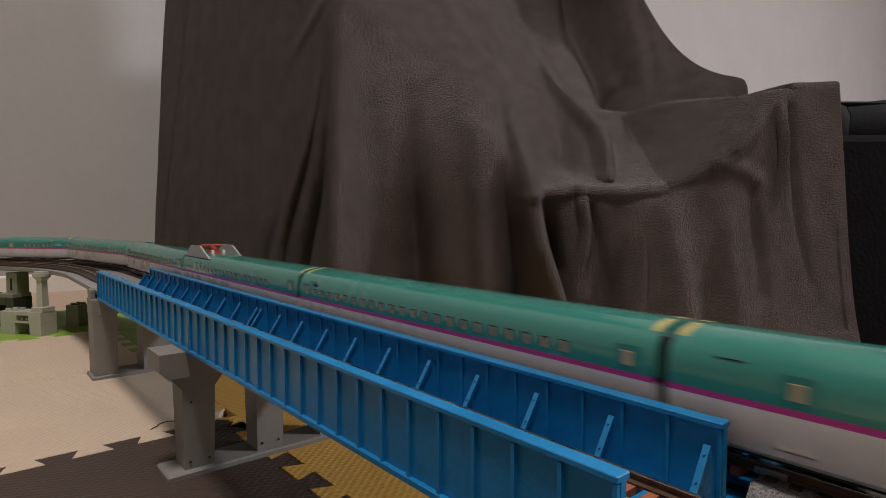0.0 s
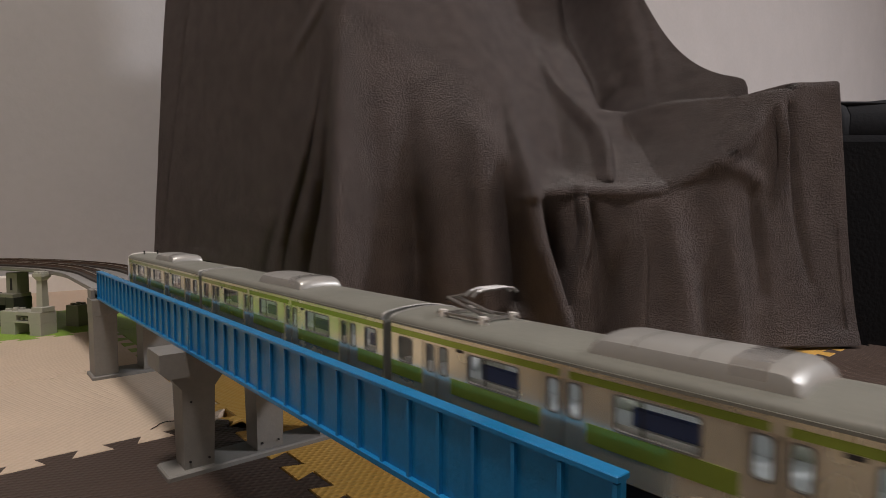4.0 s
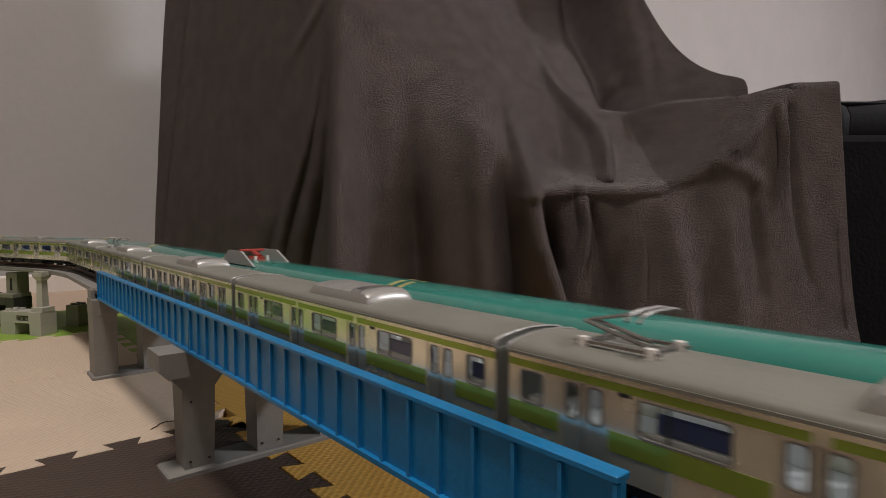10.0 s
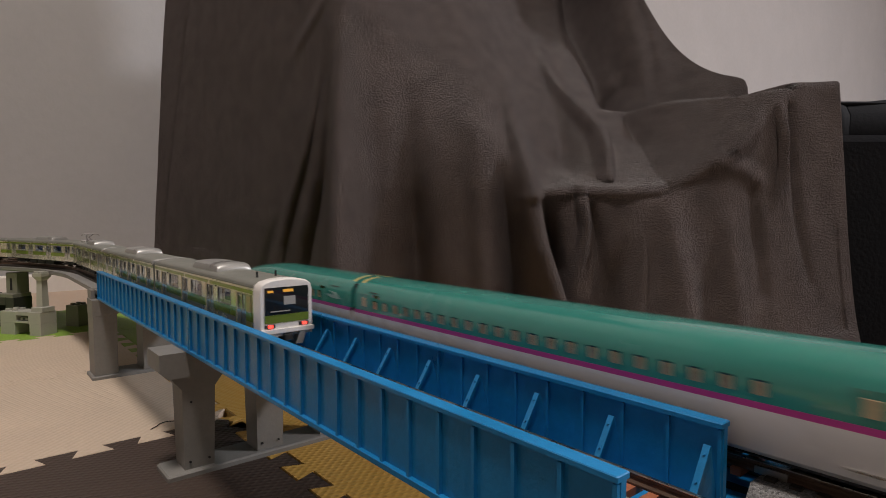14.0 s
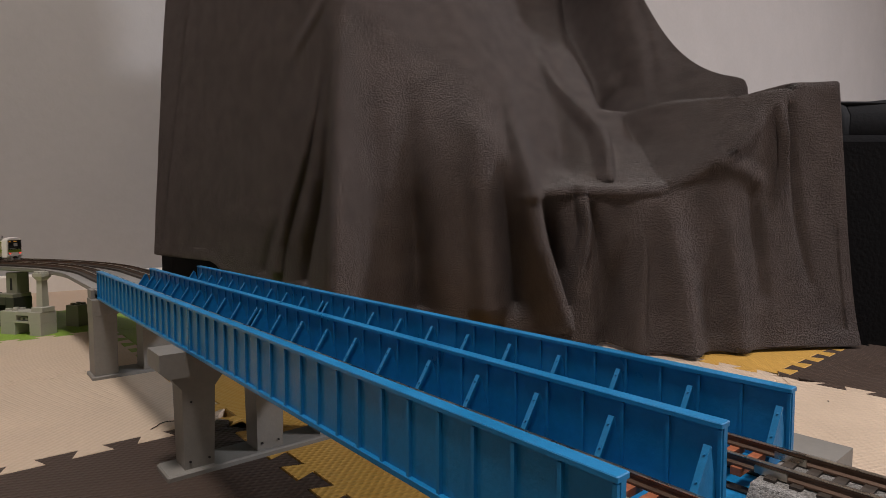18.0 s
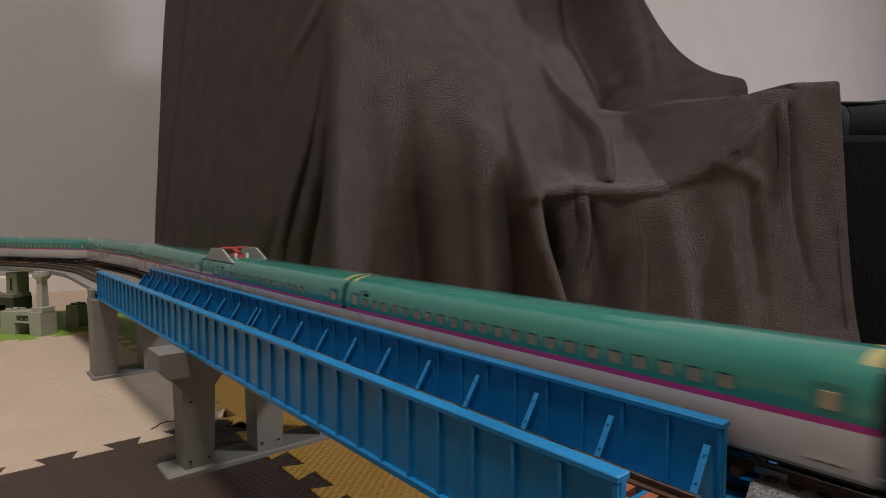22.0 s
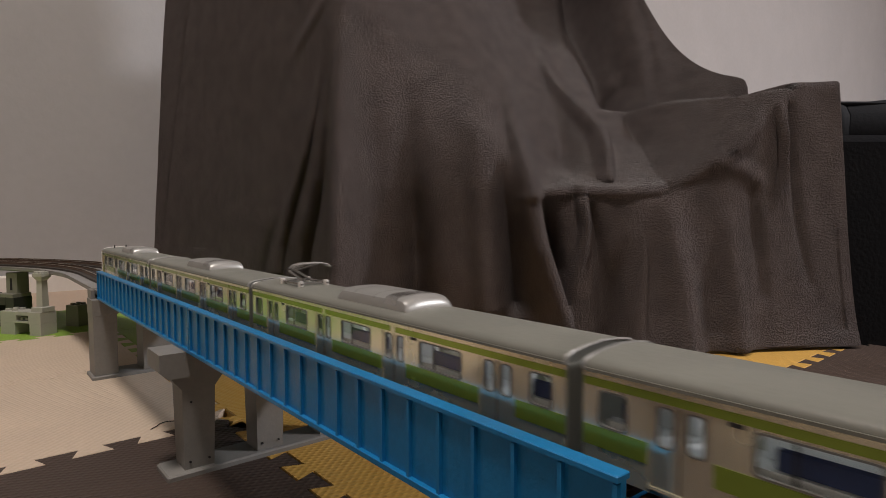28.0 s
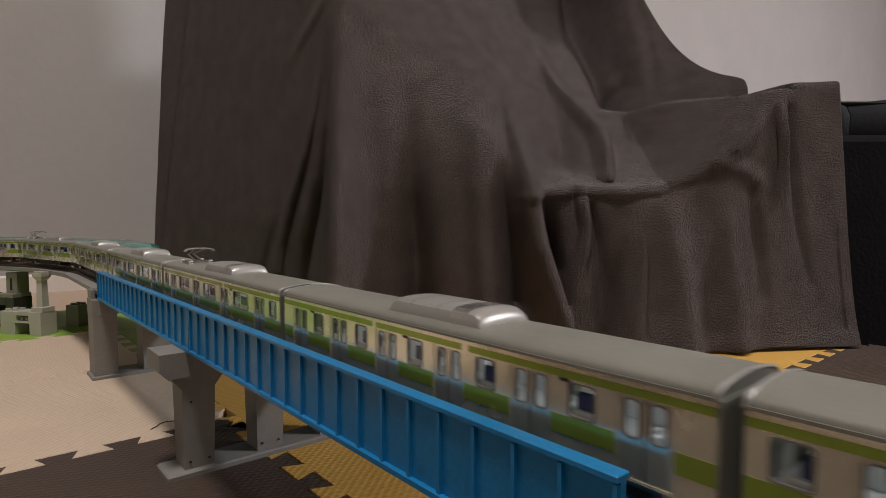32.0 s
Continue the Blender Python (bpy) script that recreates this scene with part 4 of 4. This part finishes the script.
            for (a, b), (c, e) in zip(pts, pts[1:]):
                head.tube((crown[0] + d, a, b), (crown[0] + d, c, e), 0.00035, 6)
            part("collector_strip", head, DULLSTEEL, base)
    # running gear
    part("underframe", Shape().box(lo + 0.001, hi - 0.001, -0.0080, 0.0080, 0.0042, FLOOR_Z), UNDER, car)
    for a, b in ((-0.022, -0.010), (-0.008, 0.004), (0.006, 0.020)):
        part("equipment_box", Shape().box(a, b, -0.0078, 0.0078, 0.0014, 0.0042, 0.0003), UNDER, car, "black underfloor equipment box")
    for x in (-0.0425, 0.0425):
        bogie = part("bogie", Shape().box(x - 0.0085, x + 0.0085, -0.0062, -0.0054, 0.0016, 0.0036, 0.0003).box(x - 0.0085, x + 0.0085, 0.0054, 0.0062, 0.0016, 0.0036, 0.0003).box(x - 0.0020, x + 0.0020, -0.006, 0.006, 0.0022, 0.0042), UNDER, car)
        for d in (-0.0066, 0.0066):
            part("wheelset", Shape().tube((x + d, -0.0052, 0.0029), (x + d, -0.0040, 0.0029), 0.0029, 14).tube((x + d, 0.0040, 0.0029), (x + d, 0.0052, 0.0029), 0.0029, 14).tube((x + d, -0.004, 0.0029), (x + d, 0.004, 0.0029), 0.0006, 6), STEEL, bogie)
    if cab:
        build_cab(car, cab, hi if cab > 0 else lo)
    return car


def build_cab(car, way, x0):
    """The flat cab front: white surround, black windscreen, green apron, lamps and coupler skirt."""
    def at(x):
        return x0 + way * x
    arc = [(-0.0098, FLOOR_Z - 0.0008), (-0.0098, 0.0205), (-0.0093, 0.0225), (-0.0078, 0.0237), (-0.0045, 0.0245), (0, 0.0248), (0.0045, 0.0245), (0.0078, 0.0237), (0.0093, 0.0225), (0.0098, 0.0205), (0.0098, FLOOR_Z - 0.0008)]

    def ring(x, k, drop=0.0):
        return [(at(x), y * k, FLOOR_Z - 0.0008 + (z - FLOOR_Z + 0.0008) * (1 - drop)) for y, z in arc]
    part("cab_surround", Shape().loft([ring(0, 1.0), ring(0.0030, 1.0), ring(0.0042, 0.985, 0.005), ring(0.0047, 0.95, 0.022)], closed=True, caps=True), CABWHITE, car, "white cab front surround", smooth=True)

    def slab(name, y0, y1, z0, z1, x, material_, label=""):
        xs = sorted((at(x - 0.0004), at(x)))
        return part(name, Shape().box(xs[0], xs[1], y0, y1, z0, z1), material_, car, label)
    slab("windscreen", -0.0079, 0.0079, 0.0122, 0.0218, 0.0050, PANE_DARK, "black glossy windscreen")
    slab("front_band", -0.0080, 0.0080, 0.0093, 0.0121, 0.00505, LIME, "green front band")
    slab("destination_display", -0.0014, 0.0022, 0.0200, 0.0210, 0.0052, SIGNAMBER, "amber destination display with unreadable writing")
    slab("number_display", -0.0070, -0.0050, 0.0200, 0.0208, 0.0052, SIGNAMBER)
    slab("driver_blind", -0.0012, 0.0030, 0.0155, 0.0185, 0.00515, GREYPLATE, "pale shape behind the windscreen")
    slab("wiper", -0.0060, 0.0010, 0.0132, 0.0135, 0.0053, GREYPLATE)
    for y in (-0.0062, 0.0062):
        slab("lamp_case", y - 0.0018, y + 0.0018, 0.0076, 0.0088, 0.0050, UNDER)
        slab("tail_lamp", y - 0.0007, y + 0.0009, 0.0077, 0.0087, 0.0053, TAILRED if way > 0 else HEADWHITE, "lit lamp")
    part("bumper", Shape().loft([[(at(x), y, z) for y, z in ((-0.0094, 0.0058), (0.0094, 0.0058), (0.0094, 0.0072), (-0.0094, 0.0072))] for x in (0.0020, 0.0060)], closed=True, caps=True), CABWHITE, car, "white lower apron")
    for y in (-0.0050, 0.0050):
        part("skirt", Shape().loft([[(at(x), y * k + d, z) for x, d in ((0.0015, -0.0012), (0.0058, -0.0012), (0.0058, 0.0012), (0.0015, 0.0012))] for z, k in ((0.0012, 0.8), (0.0056, 1.1))], closed=True, caps=True), GREYPLATE, car, "grey snow plough skirt")
    part("coupler", Shape().box(min(at(0.001), at(0.0062)), max(at(0.001), at(0.0062)), -0.0016, 0.0016, 0.0030, 0.0052, 0.0003), UNDER, car, "black coupler")
    for y in (-0.0099, 0.0099):
        xs = sorted((at(-0.0058), at(-0.0012)))
        door = part("cab_door", Shape().box(xs[0], xs[1], y - 0.0001, y + 0.0001, 0.0062, 0.0190), OLIVE, car, "olive cab door")
        part("green_band", Shape().box(xs[0], xs[1], y - 0.00016, y + 0.00016, 0.0094, 0.0127), LIME, door)
        xs = sorted((at(-0.0048), at(-0.0022)))
        part("pane", Shape().box(xs[0], xs[1], y - 0.00025, y + 0.00025, 0.0125, 0.0182), PANE_TAN, door)
    for y in (-0.004, 0.003):
        part("antenna", Shape().tube((at(-0.010), y, 0.0236), (at(-0.010), y, 0.0262), 0.0004, 6), UNDER, car)


# ---- the high-speed train ----
PITCH_S, LEAD_S, TAIL_S = 0.1522, 0.1605, 0.165
WAIST_LO, WAIST_HI = 0.0112, 0.0124
LOWER = [(0.0, 0.0022), (0.0078, 0.0023), (0.0096, 0.0036), (0.0102, 0.0060), (0.0103, WAIST_LO)]
BAND = [(0.0103, WAIST_LO), (0.01032, WAIST_HI)]
UPPER = [(0.0103, WAIST_HI), (0.0103, 0.0140), (0.01015, 0.0165), (0.0096, 0.0189), (0.0083, 0.0207), (0.0063, 0.0218), (0.0034, 0.0225), (0.0, 0.0227)]


def between(e, stops):
    for (a, va), (b, vb) in zip(stops, stops[1:]):
        if e <= b:
            return va + (vb - va) * (e - a) / (b - a)
    return stops[-1][1]


CREST = [(0, 0.0227), (0.10, 0.0222), (0.2, 0.0212), (0.4, 0.0180), (0.6, 0.0148), (0.68, 0.0136), (0.8, 0.0129), (0.9, 0.0122), (0.95, 0.0112), (0.98, 0.0098), (1.0, 0.0078)]
WAIST = [(0, WAIST_LO), (0.5, 0.0111), (0.69, 0.0100), (0.82, 0.0076), (1.0, 0.0056)]
FLANK = [(0, 1.0), (0.35, 0.99), (0.6, 0.93), (0.8, 0.80), (0.9, 0.64), (0.95, 0.49), (0.98, 0.33), (1.0, 0.05)]


def nose_shape(e, y, z):
    """The section point (y, z) moved to the place e along the nose: 0 at its root, 1 at the tip."""
    wide, top, split = between(e, FLANK), between(e, CREST), between(e, WAIST)
    low = 0.0022 + 0.0016 * e ** 4
    thin = (WAIST_HI - WAIST_LO) * (1 - 0.9 * e)
    if z <= WAIST_LO:
        zz = low + (z - 0.0022) / (WAIST_LO - 0.0022) * (split - low)
    elif z <= WAIST_HI:
        zz = split + (z - WAIST_LO) * (1 - 0.9 * e)
    else:
        zz = split + thin + (z - WAIST_HI) / (0.0227 - WAIST_HI) * (top - split - thin)
    return y * wide, zz


NOSE = 0.092


def highspeed_car(lead=False, shield=False, lounge=False, length=PITCH_S):
    """A car; a lead car has its nose at +x."""
    car = thing("shinkansen_car", "", "model train car", "cars of the high-speed train")
    car["label"] = ("streamlined green and white model bullet train end car, long nose" if lead else
                    "green and white model bullet train car, red pantograph, grey shields" if shield else
                    "green and white model bullet train car with a pink stripe")
    h = length / 2 - 0.0013
    front = h - NOSE if lead else h
    xs = [(-h, None), (-h + 0.0006, None), (front - 0.001, None)] + ([(front + NOSE * (1 - (1 - k / 34) ** 1.7), 1 - (1 - k / 34) ** 1.7) for k in range(35)] if lead else [(front, None)])
    for name, half, material_, label in (("lower_body", LOWER, SHINWHITE, "pale grey lower body"), ("stripe", BAND, PINK, "pink waist stripe"), ("upper_body", UPPER, TEAL, "glossy green upper body and roof")):
        for side in ((-1, 1) if name == "stripe" else (0,)):
            if side:
                line = [(side * y, z) for y, z in half]
            elif name == "lower_body":
                line = [(-y, z) for y, z in reversed(half)] + half[1:]
            else:
                line = [(-y, z) for y, z in half] + [(y, z) for y, z in reversed(half[:-1])]
            rings = []
            for x, e in xs:
                rings.append([(x, *(nose_shape(e, y, z) if e is not None else (y, z))) for y, z in line])
            s = Shape().loft(rings)
            if not side:
                s.f.append(tuple(range(len(line))))
                if not lead:
                    o = len(s.v) - len(line)
                    s.f.append(tuple(range(o, o + len(line))))
            part(name, s, material_, car, label, smooth=True)
    # windows along both sides
    frame_mesh = Shape().box(-0.00118, 0.00112, -0.00010, 0.00010, -0.0017, 0.0017).mesh("window", PANE_DARK)
    pane_mesh = Shape().box(-0.00070, 0.00092, -0.00018, 0.00018, -0.0010, 0.0014).mesh("pane", PANE_TAN)
    if lead:
        places = [-h + 0.022 + i * 0.0052 for i in range(6)]
    elif shield:
        places = [-h + 0.031 + i * 0.0059 for i in range(16)]
    else:
        places = [-h + 0.0125 + i * 0.0055 for i in range(22)] if not lounge else [-h + 0.045 + i * 0.0053 for i in range(17)]
    for side in (-1, 1):
        tilt = -side * 4
        for x in places:
            rim = part("window", frame_mesh, PANE_DARK, car, m=pose(x, side * 0.01027, 0.0146, tilt))
            part("pane", pane_mesh, PANE_TAN, rim)
        for x in (() if lead else (-h + (0.022 if shield or lounge else 0.006), h - 0.006)):
            door = part("door", Shape().box(-0.0026, 0.0026, -0.00006, 0.00006, 0.0127, 0.0180), TEAL, car, m=pose(x, side * 0.01026, 0))
            part("pane", Shape().box(-0.0011, 0.0011, -0.00018, 0.00018, 0.0138, 0.0168, 0.0002), PANE_TAN, door)
            part("sill", Shape().box(-0.0028, 0.0028, -0.0003, 0.0003, 0.0050, 0.0053), STEEL, car, m=pose(x, side * 0.0101, 0))
        for x in ((-h + (0.045 if lounge else 0.031 if shield else 0.0125),) if not lead else (-h + 0.020,)):
            part("side_display", Shape().box(x - 0.0016, x + 0.0016, -0.0001, 0.0001, -0.0005, 0.0005), PANE_DARK, car, m=pose(0, side * 0.01000, 0.0176, tilt * 2.2))
        part("grab_rail", Shape().box(-h + 0.0085, -h + 0.0135, side * 0.0097 - 0.0001, side * 0.0097 + 0.0001, 0.0186, 0.0188), UNDER, car)
    if lead:
        for side in (-1, 1):
            swoosh = [(-0.0046, 0.0138), (-0.0030, 0.0150), (-0.0012, 0.0158), (0.0030, 0.0161), (0.0004, 0.0153), (0.0002, 0.0146), (0.0026, 0.0150), (0.0052, 0.0147), (0.0040, 0.0142), (0.0002, 0.0136)]
            part("emblem", Shape().prism([(x - h + 0.0115, z + 0.0007) for x, z in swoosh], "y", side * 0.01012, side * 0.01036), EMBLEM, car, "pale pointed emblem")
        for x in (front - 0.006,):
            for side in (-1, 1):
                part("cab_door", Shape().box(x - 0.0018, x + 0.0018, side * 0.01032 - 0.0001, side * 0.01032 + 0.0001, 0.0128, 0.0172, 0.0003), PANE_TAN, car, "cab door with a pane")
        glass = []
        for i in range(9):
            e = 0.50 + 0.18 * i / 8
            edge = math.sin(math.pi * (0.08 + 0.84 * i / 8)) ** 0.6
            glass.append([(front + NOSE * e, nose_shape(e, y * edge, 0)[0], nose_shape(e, y * edge, z)[1] + 0.00025 + 0.0015 * edge * (1 - abs(y) / 0.0075)) for y, z in
                          ((-0.0072, 0.0213), (-0.0063, 0.0218), (-0.0034, 0.0225), (0, 0.0227), (0.0034, 0.0225), (0.0063, 0.0218), (0.0072, 0.0213))])
        part("windscreen", Shape().loft(glass), PANE_DARK, car, "black wrap-around windscreen", smooth=True)
        for side in (-1, 1):
            e = 0.84
            y, z = nose_shape(e, 0.0083 * side, 0.0200)
            part("head_lamp", Shape().tube((front + NOSE * e - 0.0035, y * 0.98, z + 0.0002), (front + NOSE * e + 0.0035, y * 0.90, z - 0.0006), 0.0006, 8), CABWHITE, car)
        part("nose_skirt", Shape().loft([[(front + NOSE * e, y * nose_shape(e, 0.0095, 0.004)[0] / 0.0095, z) for y, z in ((-0.0090, 0.0018), (0.0090, 0.0018), (0.0090, 0.0040), (-0.0090, 0.0040))] for e in (0.0, 0.3, 0.6, 0.8, 0.93)], closed=True, caps=True), SHINWHITE, car)
    for x in ((-h + 0.0014,) if lead else (-h + 0.0014, h - 0.0014)):
        for side in (-1, 1):
            part("roof_mark", Shape().loft([[(x + d, side * y, z + 0.00012) for y, z in ((0.0079, 0.0207), (0.0070, 0.02145), (0.0063, 0.0218), (0.0034, 0.0225), (0.0012, 0.02265))] for d in (-0.0009, 0.0009)]), MARKYELLOW, car, "faded yellow roof mark", smooth=True)
    part("bellows", Shape().box(-h - 0.0013, -h, -0.0085, 0.0085, 0.0045, 0.0205), UNDER, car, "black gangway bellows")
    if not lead:
        part("bellows", Shape().box(h, h + 0.0013, -0.0085, 0.0085, 0.0045, 0.0205), UNDER, car, "black gangway bellows")
        part("coupler", Shape().box(h - 0.0035, h + 0.0048, -0.0072, 0.0072, 0.0036, 0.0050, 0.0004), GREYPLATE, car, "pale grey coupler plate")
    if shield:
        a = -h + 0.0005
        for side in (-1, 1):
            plate = [(a + 0.001, 0.0205), (a + 0.043, 0.0205), (a + 0.028, 0.0270), (a + 0.012, 0.0270)]
            s = Shape().loft([[(x, side * 0.0088 + d, z) for x, z in plate] for d in (-0.0004, 0.0004)], closed=True, caps=True)
            part("noise_shield", s, GREYPLATE, car, "grey trapezoid noise shield plate")
        c = a + 0.024
        pan = part("pantograph", Shape().loft([[(x, y, z) for y, z in ((-0.0022, 0.0226), (0.0022, 0.0226), (0.0014, 0.0240), (-0.0014, 0.0240))] for x in (c - 0.006, c + 0.006)], closed=True, caps=True), RED, car, "red pantograph", smooth=True)
        part("arm_cover", Shape().tube((c + 0.004, 0, 0.0240), (c - 0.006, 0, 0.0264), 0.0014, 10, 0.0011), RED, pan, smooth=True)
        part("collector_head", Shape().box(c - 0.0075, c - 0.0045, -0.0062, 0.0062, 0.0264, 0.0274, 0.0004), RED, pan)
        for y in (-0.0030, 0.0030):
            part("insulator", Shape().tube((c + 0.006, y, 0.0222), (c + 0.006, y, 0.0246), 0.0007, 8), CABWHITE, pan)
    part("underframe", Shape().box(-h + 0.002, front - 0.002, -0.0062, 0.0062, 0.0012, 0.0028), UNDER, car)
    for x in (-h * 0.68, h * 0.62):
        bogie = part("bogie", Shape().box(x - 0.009, x + 0.009, -0.0062, 0.0062, 0.0014, 0.0030), UNDER, car)
        for d in (-0.0078, 0.0078):
            part("wheelset", Shape().tube((x + d, -0.0052, 0.0027), (x + d, -0.0040, 0.0027), 0.0027, 12).tube((x + d, 0.0040, 0.0027), (x + d, 0.0052, 0.0027), 0.0027, 12), STEEL, bogie)
    return car


def build_small():
    a = [(0.1185, -0.0300), (0.1160, -0.0270), (0.1130, -0.0245), (0.1120, -0.0215), (0.1140, -0.0180)]
    s = Shape()
    for (x0, y0), (x1, y1) in zip(a, a[1:]):
        s.tube((x0, y0, 0.0004), (x1, y1, 0.0004), 0.00025, 5)
    speck = Shape().tube((0.310, 0.264, 0.0), (0.310, 0.264, 0.0004), 0.0005, 7)
    tagged(new("crumb", speck.mesh("crumb", HAIR)), "small dark crumb lying on the beige mat", "crumb")
    tagged(new("thread", s.mesh("thread", HAIR)), "thin dark thread lying on the beige mat", "thread")


# ---- assemble ----
build_room()
build_mats()
build_blanket()
build_bridge()
build_piers()
build_tracks()
build_bricks()
build_small()

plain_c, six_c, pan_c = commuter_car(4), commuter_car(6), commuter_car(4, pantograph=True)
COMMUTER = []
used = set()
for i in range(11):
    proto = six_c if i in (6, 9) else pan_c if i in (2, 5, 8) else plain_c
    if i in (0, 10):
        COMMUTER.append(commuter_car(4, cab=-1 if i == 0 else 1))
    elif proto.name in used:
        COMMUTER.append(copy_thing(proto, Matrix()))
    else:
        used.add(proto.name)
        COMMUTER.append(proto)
for car in COMMUTER:
    car.scale = (1.0, 0.95, 0.92)
plain_s, pan_s, lounge_s = highspeed_car(), highspeed_car(shield=True), highspeed_car(lounge=True)
HIGHSPEED = []
for i in range(10):
    proto = pan_s if i in (2, 6) else lounge_s if i == 4 else plain_s
    if i in (0, 9):
        HIGHSPEED.append(highspeed_car(lead=True, length=LEAD_S if i == 0 else TAIL_S))
    elif proto.name in used:
        HIGHSPEED.append(copy_thing(proto, Matrix()))
    else:
        used.add(proto.name)
        HIGHSPEED.append(proto)

for car in HIGHSPEED:
    car.scale = (1.0, 1.0, 0.975)


def on_rails(s, off, half, turned=False):
    """The pose of a car whose middle is s metres along, on bogies half metres before and behind it."""
    a, b = on_loop(s - half, off)[0], on_loop(s + half, off)[0]
    d = b - a
    c = (a + b) / 2
    return pose(c.x, c.y, RAIL_TOP, 0, 0, math.degrees(math.atan2(d.y, d.x)) + (180 if turned else 0))


def commuter_way(t):
    """How far the commuter train has gone by t seconds; it gains a little on the far side of the loop."""
    u = min(max((t - 15.2) / 9.2, 0.0), 1.0)
    return 0.12267 * t + 0.107 * u * u * (3 - 2 * u)


def motions():
    times = [i * 0.2 for i in range(161)]
    for i, car in enumerate(COMMUTER):
        walk(car, [(t, on_rails(0.54069 - commuter_way(t) + (i + 0.5) * PITCH_C, INNER_OFF, 0.0425)) for t in times])
    for i, car in enumerate(HIGHSPEED):
        back = LEAD_S / 2 if i == 0 else LEAD_S + 8 * PITCH_S + TAIL_S / 2 if i == 9 else LEAD_S + (i - 0.5) * PITCH_S
        walk(car, [(t, on_rails(0.96486 + LEAD_S + 0.26135 * t - back, OUTER_OFF, 0.048, i == 9)) for t in times])


motions()
